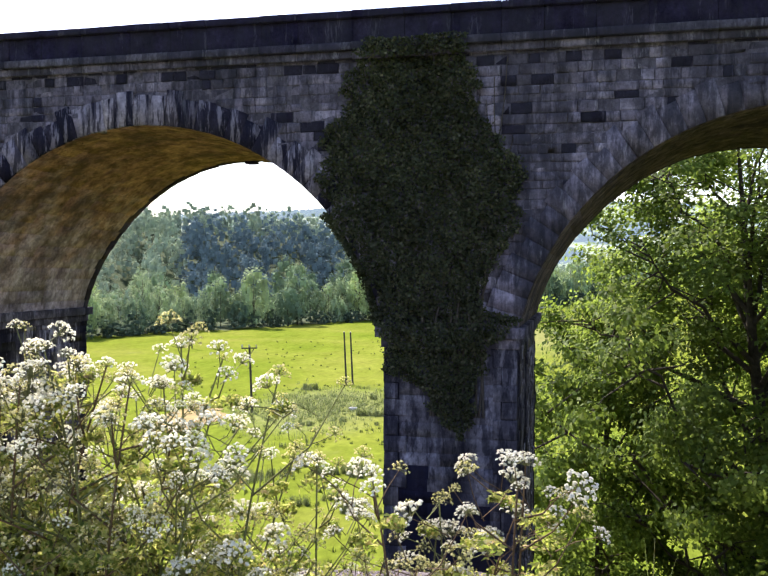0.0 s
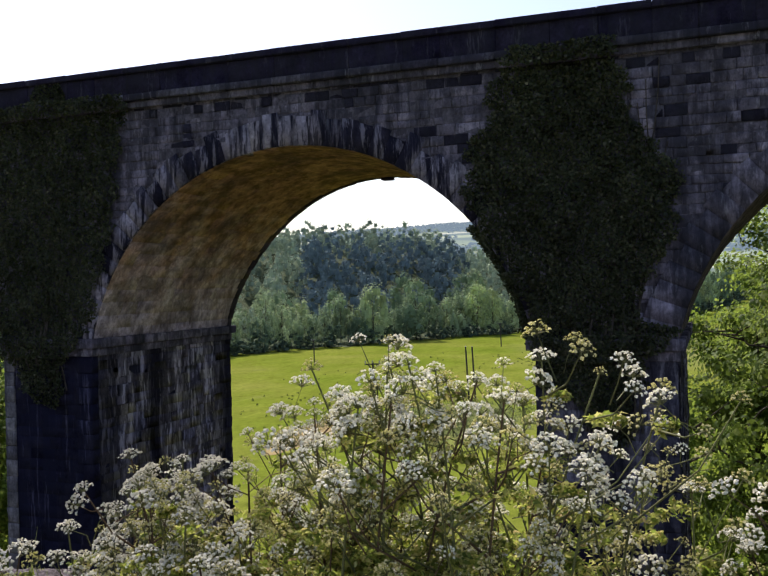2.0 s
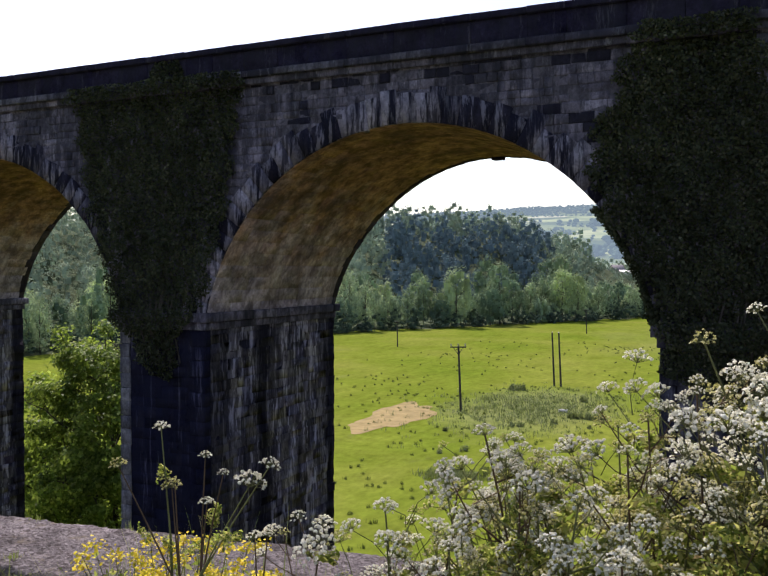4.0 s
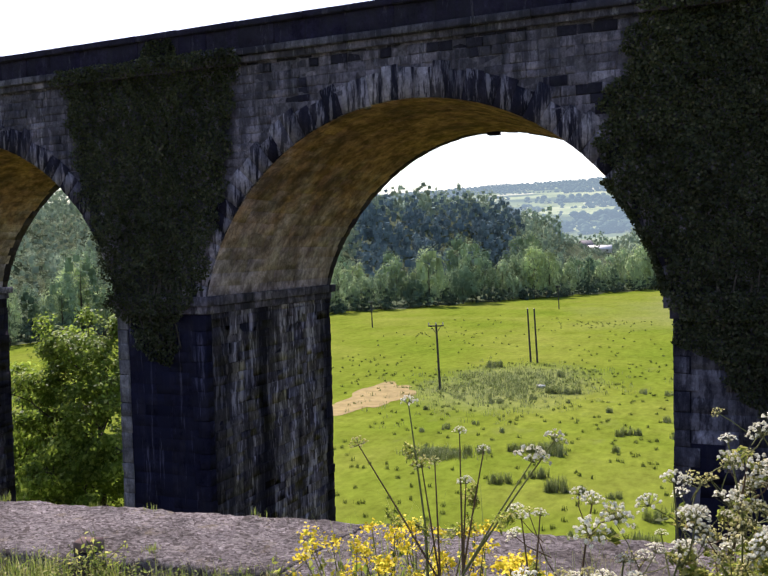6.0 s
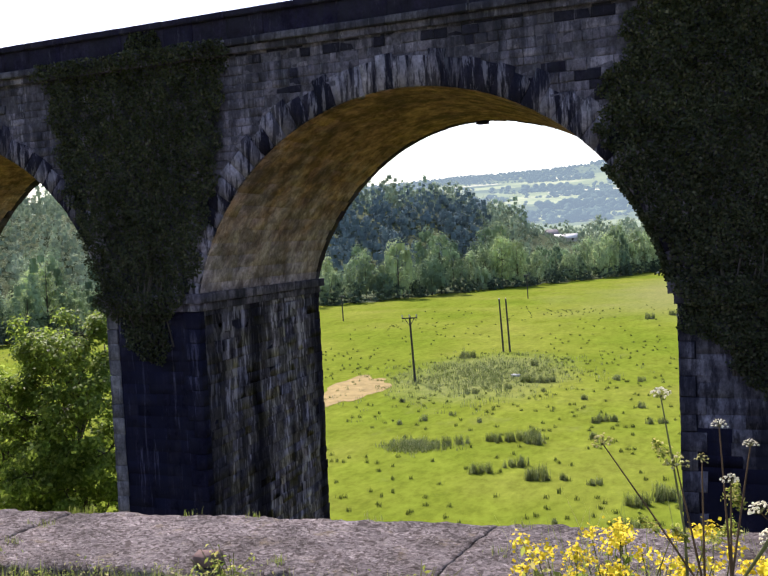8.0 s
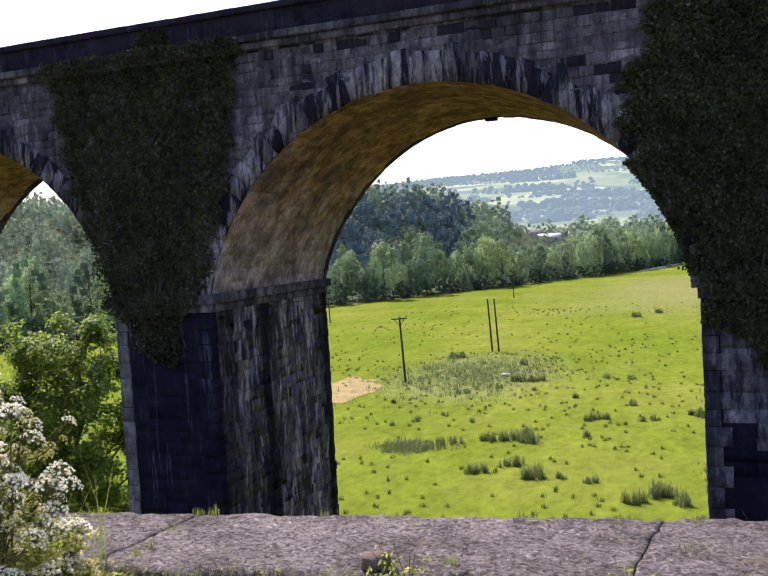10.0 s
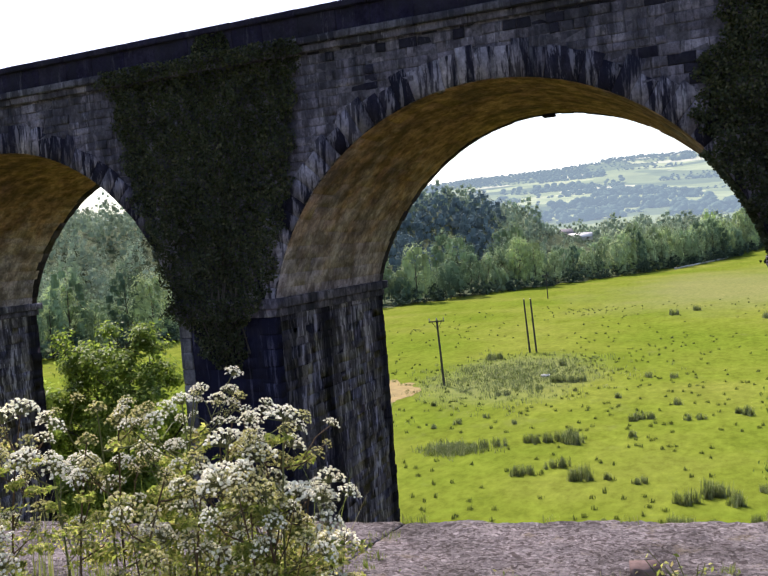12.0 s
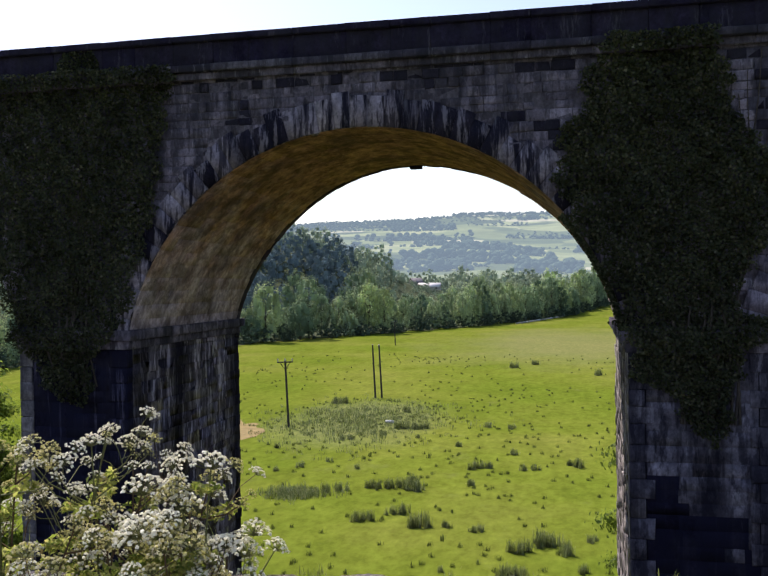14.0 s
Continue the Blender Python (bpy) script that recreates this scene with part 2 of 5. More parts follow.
IVY_LEAF = leaf_material("ivy_leaf", [(0, (0.012, 0.016, 0.009)), (0.45, (0.029, 0.035, 0.016)), (0.75, (0.045, 0.05, 0.024)), (0.93, (0.075, 0.072, 0.04)), (1, (0.115, 0.11, 0.065))], 0.15, 0.5, patch=0.8)
HERB_LEAF = leaf_material("herb_leaf", [(0, (0.07, 0.11, 0.03)), (0.35, (0.22, 0.26, 0.06)), (0.65, (0.5, 0.49, 0.13)), (0.88, (0.7, 0.63, 0.25)), (1, (0.55, 0.37, 0.18))], 0.62, patch=1.5)
BLADE = leaf_material("grass_blade", [(0, (0.11, 0.16, 0.04)), (0.5, (0.22, 0.26, 0.08)), (0.8, (0.36, 0.33, 0.16)), (1, (0.42, 0.35, 0.2))], 0.45)
RUSH = leaf_material("rush_blade", [(0, (0.05, 0.066, 0.034)), (0.6, (0.15, 0.17, 0.1)), (1, (0.34, 0.34, 0.23))], 0.3)
TUFT = leaf_material("coarse_tuft", [(0, (0.032, 0.048, 0.018)), (0.7, (0.065, 0.085, 0.03)), (1, (0.14, 0.145, 0.06))], 0.25)
PETAL = leaf_material("white_floret", [(0, (0.72, 0.69, 0.5)), (0.5, (0.88, 0.85, 0.73)), (1, (0.93, 0.92, 0.85))], 0.5, 0.7, warm=0.14)
SEED = leaf_material("ripening_floret", [(0, (0.46, 0.42, 0.12)), (0.5, (0.68, 0.61, 0.28)), (1, (0.84, 0.77, 0.5))], 0.52, 0.7, warm=0.35)
YELLOW = leaf_material("yellow_floret", [(0, (0.7, 0.5, 0.02)), (1, (0.82, 0.68, 0.04))], 0.25, 0.6)
STEM = plain("green_stem", (0.11, 0.115, 0.045), 0.6)
DRY_STEM = plain("dry_stem", (0.09, 0.06, 0.035), 0.8)
BARK = plain("tree_bark", (0.06, 0.05, 0.04), 0.95, 0.5, 3.0)
POLE_WOOD = plain("creosoted_wood", (0.05, 0.045, 0.04), 0.85, 0.3, 2.0)
INSULATOR = plain("grey_porcelain", (0.35, 0.33, 0.32), 0.4, 0.1)
BRICK = plain("broken_brick", (0.16, 0.11, 0.1), 0.9, 0.3, 20)
SOIL = plain("verge_soil", (0.16, 0.13, 0.08), 0.95, 0.5, 8)
SAND = plain("bare_sandy_soil", (0.23, 0.175, 0.075), 0.95, 0.25, 0.6)
GRAVEL = plain("towpath_gravel", (0.28, 0.25, 0.22), 0.95, 0.3, 12)
ROOF = plain("pale_roof_sheet", (0.62, 0.6, 0.58), 0.6, 0.1, 1)
RENDERED = plain("rendered_wall", (0.5, 0.47, 0.43), 0.9, 0.1, 1)
SLATE = plain("slate_roof", (0.16, 0.15, 0.16), 0.7, 0.2, 1)
PANE = plain("dark_window_pane", (0.03, 0.035, 0.04), 0.15, 0.1, 1)


def water_material():
    m, t, bsdf = material("canal_water", 0.08)
    bsdf.inputs["Specular IOR Level"].default_value = 0.5
    bsdf.inputs["Base Color"].default_value = (0.03, 0.035, 0.02, 1)
    bump(t, bsdf, noise_of(t, 3), 0.1, 0.02)
    return m


WATER = water_material()
WOOD_FLOOR = plain("woodland_floor", (0.05, 0.065, 0.03), 1.0, 0.4, 0.2)


def ground_material():
    """Valley meadow: tufted yellow-green grass, a duller rough patch, scuffed hollows; pale hill fields beyond."""
    m, t, bsdf = material("meadow_grass", 1.0)
    bsdf.inputs["Specular IOR Level"].default_value = 0.0
    fine = noise_of(t, 0.9, (1, 0.6, 1), detail=9, rough=0.75)
    broad = noise_of(t, 0.035, detail=5)
    col = ramp(t, broad, [(0.3, (0.097, 0.136, 0.014)), (0.5, (0.121, 0.151, 0.019)), (0.7, (0.155, 0.17, 0.031))])
    col = blend(t, 0.8, col, grey(t, fine, 0.3, 0.7, 0.6, 1.3), "MULTIPLY")
    sward = grey(t, noise_of(t, 0.3, (1, 0.35, 1), detail=7, rough=0.7), 0.35, 0.65, 0.72, 1.25)
    col = blend(t, 0.5, col, sward, "MULTIPLY")
    scuff = grey(t, noise_of(t, 0.16, (1, 0.5, 1), detail=8, rough=0.7), 0.6, 0.72, 0, 0.5)
    col = blend(t, scuff, col, (0.15, 0.16, 0.05))
    # rough grass round the line of poles, and thin poached ground towards the lane
    geo = t.nodes.new("ShaderNodeNewGeometry")
    for middle, size, lo, hi, most, dull, straw in (((-30, 116, -21), (15, 26), 0.62, 0.95, 0.75, (0.1, 0.128, 0.038), (0.19, 0.195, 0.085)), ((2, 305, -21), (46, 95), 0.6, 1.0, 0.62, (0.125, 0.135, 0.05), (0.215, 0.2, 0.095))):
        off = t.nodes.new("ShaderNodeVectorMath")
        off.operation = "SUBTRACT"
        off.inputs[1].default_value = middle
        t.links.new(geo.outputs["Position"], off.inputs[0])
        squash = t.nodes.new("ShaderNodeVectorMath")
        squash.operation = "MULTIPLY"
        squash.inputs[1].default_value = (1 / size[0], 1 / size[1], 0)
        t.links.new(off.outputs[0], squash.inputs[0])
        ring = t.nodes.new("ShaderNodeVectorMath")
        ring.operation = "LENGTH"
        t.links.new(squash.outputs[0], ring.inputs[0])
        wobble = t.nodes.new("ShaderNodeMath")
        wobble.operation = "MULTIPLY_ADD"
        wobble.inputs[1].default_value = 1.6
        t.links.new(noise_of(t, 1.8 / size[0], (1, 0.5, 1), detail=8, rough=0.7), wobble.inputs[0])
        t.links.new(ring.outputs["Value"], wobble.inputs[2])
        halved = t.nodes.new("ShaderNodeMath")
        halved.operation = "MULTIPLY"
        halved.inputs[1].default_value = 0.5
        t.links.new(wobble.outputs[0], halved.inputs[0])
        patchy = grey(t, halved.outputs[0], lo, hi, most, 0)
        col = blend(t, patchy, col, blend(t, grey(t, fine, 0.35, 0.65), dull, straw))
    t.links.new(col, bsdf.inputs["Base Color"])
    bump(t, bsdf, fine, 0.3, 0.2)
    return m


def field_material():
    """Far hillside of small pale fields; a backdrop whose blue emission paints in the distance haze."""
    m, t, bsdf = material("hill_fields", 1.0)
    bsdf.inputs["Specular IOR Level"].default_value = 0.0
    v = node(t, "ShaderNodeTexVoronoi", Scale=0.0185)
    t.links.new(position(t, (0.5, 0.62, 0)), v.inputs["Vector"])
    split = t.nodes.new("ShaderNodeSeparateColor")
    t.links.new(v.outputs["Color"], split.inputs[0])
    col = ramp(t, split.outputs[0], [(0, (0.06, 0.085, 0.05)), (0.2, (0.085, 0.115, 0.06)), (0.4, (0.12, 0.15, 0.07)), (0.6, (0.155, 0.185, 0.085)), (0.8, (0.19, 0.22, 0.105)), (0.92, (0.22, 0.24, 0.12)), (0.95, (0.31, 0.31, 0.2))])
    col = blend(t, 0.6, col, grey(t, noise_of(t, 0.03, detail=6), 0.3, 0.7, 0.7, 1.2), "MULTIPLY")
    t.links.new(col, bsdf.inputs["Base Color"])
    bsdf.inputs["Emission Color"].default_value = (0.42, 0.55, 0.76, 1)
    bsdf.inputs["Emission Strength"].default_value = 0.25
    return m


def hill_leaf_material():
    m, t, bsdf = material("far_hedgerow_trees", 1.0)
    bsdf.inputs["Specular IOR Level"].default_value = 0.0
    col = ramp(t, chance(t, True), [(0, (0.03, 0.048, 0.034)), (1, (0.06, 0.085, 0.052))])
    t.links.new(col, bsdf.inputs["Base Color"])
    # blue emission paints distance haze over the far trees
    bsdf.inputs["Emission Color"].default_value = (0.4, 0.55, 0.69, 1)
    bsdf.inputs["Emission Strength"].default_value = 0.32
    return m


MEADOW, FIELDS, HILL_LEAF = ground_material(), field_material(), hill_leaf_material()


# ---------------------------------------------------------------- mesh helpers
def mesh_of(name, verts, faces, mats, index=None):
    """A mesh from an array of places and an array of faces that have the same number of corners."""
    verts, faces = np.asarray(verts, np.float32), np.asarray(faces, np.int32)
    me = bpy.data.meshes.new(name)
    k = faces.shape[1]
    me.vertices.add(len(verts))
    me.vertices.foreach_set("co", verts.ravel())
    me.loops.add(faces.size)
    me.loops.foreach_set("vertex_index", faces.ravel())
    me.polygons.add(len(faces))
    me.polygons.foreach_set("loop_start", np.arange(0, faces.size, k, dtype=np.int32))
    for m in mats if isinstance(mats, (list, tuple)) else [mats]:
        me.materials.append(m)
    if index is not None:
        me.polygons.foreach_set("material_index", np.asarray(index, np.int32))
    me.update(calc_edges=True)
    return me


def child(name, me, parent, label="", m=None):
    ob = new(name, me)
    ob.parent = parent
    if m is not None:
        ob.matrix_basis = m
    return tagged(ob, label)


def thing(name, label, category, group="", kind="", m=None):
    ob = new(name)
    ob.empty_display_size = 0.1
    if m is not None:
        ob.matrix_basis = m
    return tagged(ob, label, category, group, kind)


def joined(pieces):
    """Many (verts, faces) as one."""
    vs, fs, n = [], [], 0
    for v, f in pieces:
        vs.append(np.asarray(v, float))
        fs.append(np.asarray(f, int) + n)
        n += len(v)
    return np.concatenate(vs), np.concatenate(fs)


BOX = np.array([[0, 1, 2, 3], [4, 7, 6, 5], [0, 4, 5, 1], [1, 5, 6, 2], [2, 6, 7, 3], [3, 7, 4, 0]])


def box(x0, x1, y0, y1, z0, z1):
    return np.array([(x0, y0, z0), (x0, y1, z0), (x1, y1, z0), (x1, y0, z0), (x0, y0, z1), (x0, y1, z1), (x1, y1, z1), (x1, y0, z1)], float), BOX


# a dressed block: a back, a rim and a smaller, slightly uneven front that faces -y; unit width and height
BLOCK_FACES = np.array([[0, 1, 5, 4], [1, 2, 6, 5], [2, 3, 7, 6], [3, 0, 4, 7], [4, 5, 9, 8], [5, 6, 10, 9], [6, 7, 11, 10], [7, 4, 8, 11], [8, 9, 10, 11]])


def block(rng, w, h, d, chamfer=0.03, uneven=0.012):
    x, z, c = w / 2, h / 2, min(chamfer, 0.2 * h)
    back = [(-x, d, -z), (x, d, -z), (x, d, z), (-x, d, z)]
    rim = [(-x, 0.6 * c, -z), (x, 0.6 * c, -z), (x, 0.6 * c, z), (-x, 0.6 * c, z)]
    front = [(-x + c, 0, -z + c), (x - c, 0, -z + c), (x - c, 0, z - c), (-x + c, 0, z - c)]
    v = np.array(back + rim + front)
    v[8:] += rng.normal(0, uneven, (4, 3))
    v[4:8, (0, 2)] += rng.normal(0, uneven * 0.6, (4, 2))
    return v, BLOCK_FACES


def tube(points, radii, sides=5):
    """A tapered tube along a line of points."""
    p, n = np.asarray(points, float), len(points)
    along = np.gradient(p, axis=0)
    along /= np.linalg.norm(along, axis=1, keepdims=True) + 1e-9
    ref = np.where(np.abs(along[:, 2:]) < 0.9, [[0, 0, 1.0]], [[1.0, 0, 0]])
    a = np.cross(along, ref)
    a /= np.linalg.norm(a, axis=1, keepdims=True) + 1e-9
    b = np.cross(along, a)
    ang = np.arange(sides) * 2 * np.pi / sides
    r = np.asarray(radii, float)[:, None, None]
    v = p[:, None] + r * (np.cos(ang)[None, :, None] * a[:, None] + np.sin(ang)[None, :, None] * b[:, None])
    i, j = np.meshgrid(np.arange(n - 1), np.arange(sides), indexing="ij")
    k = (j + 1) % sides
    f = np.stack([i * sides + j, i * sides + k, (i + 1) * sides + k, (i + 1) * sides + j], -1).reshape(-1, 4)
    return v.reshape(-1, 3), f


def unit(v):
    return v / (np.linalg.norm(v, axis=-1, keepdims=True) + 1e-9)


def cards(rng, centres, size, lean=(0, 0, 0.5), aspect=0.55, stray=0.8):
    """Leaf-shaped four-corner faces at the centres, turned at random about a lean."""
    n = len(centres)
    normal = unit(stray * unit(rng.normal(size=(n, 3))) + np.asarray(lean))
    side = unit(np.cross(normal, rng.normal(size=(n, 3))))
    tip = np.cross(normal, side)
    s = (np.asarray(size) * rng.uniform(0.65, 1.3, n))[:, None]
    bend = normal * s * 0.12
    v = np.stack([centres - tip * s * 0.5, centres + side * s * aspect * 0.5 + bend, centres + tip * s * 0.5, centres - side * s * aspect * 0.5 + bend], 1)
    return v.reshape(-1, 3), np.arange(4 * n).reshape(-1, 4)
# ---------------------------------------------------------------- ground, hills
def hill_height(x, y):
    """Height of the land: flat valley floor, a wooded spur, the far hillside."""
    x, y = np.asarray(x, float), np.asarray(y, float)
    az = np.degrees(np.arctan2(x - 8, y + 22))
    d = np.hypot(x - 8, y + 22)
    top = np.interp(az, [-60, -30, -19, -12, -7, -2, 6, 20, 60], [150, 150, 158, 178, 196, 186, 176, 150, 120])
    share = np.interp(d, [560, 720, 1020, 1620, 2400, 2700, 4800], [0, 0.06, 0.19, 0.47, 0.97, 1.0, 0.3])
    z = -21 + (top + 21) * share + 5 * np.sin(x / 130 + y / 310) * np.clip((d - 800) / 600, 0, 1)
    cx, cy = np.array([-560, -400, -285, -215, -165, -138]), np.array([180, 335, 480, 560, 598, 612])
    ch = np.array([60, 48, 47, 49, 34, 2])
    best = np.full(x.shape, -99.0)
    for i in range(5):
        ax, ay, bx, by = cx[i], cy[i], cx[i + 1], cy[i + 1]
        u = np.clip(((x - ax) * (bx - ax) + (y - ay) * (by - ay)) / ((bx - ax) ** 2 + (by - ay) ** 2), 0, 1)
        off = np.hypot(x - ax - u * (bx - ax), y - ay - u * (by - ay))
        best = np.maximum(best, (ch[i] + u * (ch[i + 1] - ch[i])) * np.cos(np.clip(off / (165, 165, 150, 105, 60)[i], 0, 1) * np.pi / 2) ** 1.4)
    z = np.maximum(z, -21 + np.clip(best, 0, None))
    return np.maximum(z, -21 + 18.5 * np.exp(-((x + 122) / 50) ** 2 - ((y - 672) / 50) ** 2))


def sheet(name, xs, ys, mat, label, keep=None):
    gx, gy = np.meshgrid(xs, ys)
    v = np.stack([gx, gy, hill_height(gx, gy)], -1).reshape(-1, 3)
    i, j = np.meshgrid(np.arange(len(ys) - 1), np.arange(len(xs) - 1), indexing="ij")
    n = len(xs)
    f = np.stack([i * n + j, i * n + j + 1, (i + 1) * n + j + 1, (i + 1) * n + j], -1).reshape(-1, 4)
    me = mesh_of(name, v, f, mat)
    if keep is not None:
        c = v[f].mean(1)
        me.polygons.foreach_set("material_index", keep(c).astype(np.int32))
    me.polygons.foreach_set("use_smooth", np.ones(len(f), bool))
    return tagged(new(name, me), label, "ground", kind="structure")


XS = np.unique(np.r_[np.linspace(-4500, -700, 20), np.linspace(-700, 500, 110), np.linspace(500, 4500, 20)])
YS = np.unique(np.r_[np.linspace(-900, -60, 8), np.linspace(-60, 700, 70), np.linspace(700, 2800, 80), np.linspace(2800, 4800, 10)])
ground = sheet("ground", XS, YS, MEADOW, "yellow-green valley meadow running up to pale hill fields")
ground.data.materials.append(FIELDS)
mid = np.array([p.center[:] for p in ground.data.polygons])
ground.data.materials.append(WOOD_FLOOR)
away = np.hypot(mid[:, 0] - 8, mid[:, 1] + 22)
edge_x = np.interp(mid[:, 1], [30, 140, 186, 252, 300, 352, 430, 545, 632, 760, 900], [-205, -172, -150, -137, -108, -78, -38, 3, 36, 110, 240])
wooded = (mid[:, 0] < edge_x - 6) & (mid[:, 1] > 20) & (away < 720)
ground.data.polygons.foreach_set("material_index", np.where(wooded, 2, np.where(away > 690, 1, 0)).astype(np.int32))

# bare sandy scrape in the grass
rng = np.random.default_rng(3)
ang = np.linspace(0, 2 * np.pi, 60, endpoint=False)
rad = 1 + 0.16 * np.sin(3 * ang + 1) + 0.1 * np.sin(7 * ang) + rng.normal(0, 0.02, 60)
scrape_v = np.stack([-46.4 + (4.6 * rad * np.cos(ang)) - 0.10 * 12 * rad * np.sin(ang), 99 + 13.5 * rad * np.sin(ang), np.full(60, -20.96)], -1)
scrape_v = np.r_[scrape_v, [[-46.4, 99, -20.94]]]
scrape = new("bare_patch", mesh_of("bare_patch", scrape_v, [[i, (i + 1) % 60, 60] for i in range(60)], SAND))
tagged(scrape, "bare tan sandy scrape worn into the meadow", "bare ground", kind="structure")


# ---------------------------------------------------------------- viaduct
AX, SPAN2, R, CZ, PITCH, DEPTH = 0.08, 6.95, 7.1, -1.47, 17.4, 8.4      # arch centre, half span, radius and its height, spacing, depth
RING = 0.86
ARCHES = [AX + k * PITCH for k in (-2, -1, 0, 1, 2)]
PIERS = [AX + (k + 0.5) * PITCH for k in (-3, -2, -1, 0, 1, 2)]
FOOT, LEDGE_Z = -21.0, 7.36
HALF = math.acos(-CZ / R)                                                # half angle of the ring above its springing
viaduct = thing("viaduct", "tall dark sandstone railway viaduct with round arches, soot-stained and partly ivy-clad", "viaduct")


def ring_point(cx, r, a):
    return cx + r * math.sin(a), CZ + r * math.cos(a)


def wall_core():
    """The body behind the facing blocks, arch by arch: spandrels with an opening right through, and the backs of the vaults."""
    n, y0, y1, walls = 40, 0.022, DEPTH, []
    for cx in ARCHES:
        pieces = []
        a = np.linspace(-HALF, HALF, n + 1)
        xs, zs = cx + (R + 0.05) * np.sin(a), CZ + (R + 0.05) * np.cos(a)
        for i in range(n):
            x0, x1, z0, z1 = xs[i], xs[i + 1], zs[i], zs[i + 1]
            for y in (y0, y1):
                pieces.append(([(x0, y, z0), (x1, y, z1), (x1, y, LEDGE_Z), (x0, y, LEDGE_Z)], [[0, 1, 2, 3]]))
            pieces.append(([(x0, y0, z0), (x1, y0, z1), (x1, y1, z1), (x0, y1, z0)], [[0, 1, 2, 3]]))
        walls.append(child("spandrel_wall", mesh_of("spandrel_wall", *joined(pieces), MORTAR), viaduct))
    w = PITCH / 2 - SPAN2 - 0.04
    for px in PIERS:
        child("pier_core", mesh_of("pier_core", *box(px - w, px + w, y0, y1, 0.1, LEDGE_Z), MORTAR), viaduct)
    lo, hi = PIERS[0], PIERS[-1]
    child("backing", mesh_of("backing", *box(lo - 3, hi + 3, 0.1, DEPTH - 0.1, LEDGE_Z - 0.9, LEDGE_Z), MORTAR), viaduct)
    return walls


cores = wall_core()


def arch_ring(cx, near):
    """The ring of voussoirs on the face, each a wedge of its own."""
    rng = np.random.default_rng(int(100 + cx))
    ring = child("arch_ring", mesh_of("arch_ring", *box(cx - 0.3, cx + 0.3, 0.12, 0.3, CZ + R + 0.1, CZ + R + RING - 0.1), MORTAR), viaduct)
    count = 43
    for i in range(count):
        a0, a1 = -HALF + 2 * HALF * i / count, -HALF + 2 * HALF * (i + 1) / count
        g = 0.003 / R
        outer = R + RING + rng.uniform(-0.2, 0.16)
        y = -0.035 + rng.normal(0, 0.01)
        c = 0.005
        rows = []
        for yy, inset in ((0.55, 0), (y + 0.025, 0), (y, c)):
            rows += [(*ring_point(cx, R + 0.012 + inset, a0 + g + inset / R), yy), (*ring_point(cx, R + 0.012 + inset, a1 - g - inset / R), yy),
                     (*ring_point(cx, outer - inset, a1 - g - inset / R), yy), (*ring_point(cx, outer - inset, a0 + g + inset / R), yy)]
        v = np.array([(x, yy, z) for x, z, yy in rows]) + rng.normal(0, 0.006, (12, 3))
        mid_x = R * math.sin((a0 + a1) / 2)
        pale = 0.25 < mid_x < 1.7 or -1.6 < mid_x < -0.7
        black = abs(mid_x + 0.05) < 0.26 or 1.7 < mid_x < 3.1 or abs(mid_x + 2.1) < 0.3 or -3.6 < mid_x < -2.7
        is_dark = rng.random() < (0.3 if cx < 10 or -1.5 < mid_x < 0.5 else 0.04) if cx != AX else (rng.random() < (0.75 if black else 0.0 if pale else 0.18))
        child("voussoir", mesh_of("voussoir", v, BLOCK_FACES, RING_BLACK if is_dark else RING_STONE if cx < 10 else ASHLAR), ring)


for cx in ARCHES[1:4]:
    arch_ring(cx, cx == AX)


def vault(cx, mat):
    """The underside: courses of long ochre blocks that run back through the viaduct to a blackened far ring."""
    rng = np.random.default_rng(int(400 + cx))
    pieces, index, rows = [], [], 44
    for i in range(rows):
        a0, a1 = -HALF + 2 * HALF * i / rows, -HALF + 2 * HALF * (i + 1) / rows
        y, last = 0.06, DEPTH - rng.uniform(0.25, 0.5)
        while y < DEPTH - 0.02:
            y2 = min(last if y < last else DEPTH, y + rng.uniform(0.7, 1.5))
            if y2 < last < y2 + 0.4:
                y2 = last
            far = y >= last - 0.01
            c, lift = 0.004, rng.normal(0, 0.008 if far else 0.002)
            v = []
            for r, e in ((R + 0.06, 0), (R + lift + 0.003, 0), (R + lift, c)):
                for a, yy in ((a0 + e / R, y + e), (a1 - e / R, y + e), (a1 - e / R, y2 - e), (a0 + e / R, y2 - e)):
                    sag = 0.14 * math.exp(-((a + 0.8) / 0.38) ** 2) * yy / DEPTH
                    px, pz = ring_point(cx, r - sag, a)
                    v.append((px, yy, pz))
            pieces.append((np.array(v) + rng.normal(0, 0.006 if far else 0.0015, (12, 3)), BLOCK_FACES))
            index += [int(far)] * len(BLOCK_FACES)
            y = y2
    ob = child("vault", mesh_of("vault", *joined(pieces), [mat, SOOTY_REST], index), viaduct, "ochre-brown arch underside with damp and lime streaks")
    return tagged(ob, kind="stuff")


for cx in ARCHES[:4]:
    # the right-hand vault takes the darker stone
    vault(cx, VAULT if cx < 10 else VAULT_DARK)


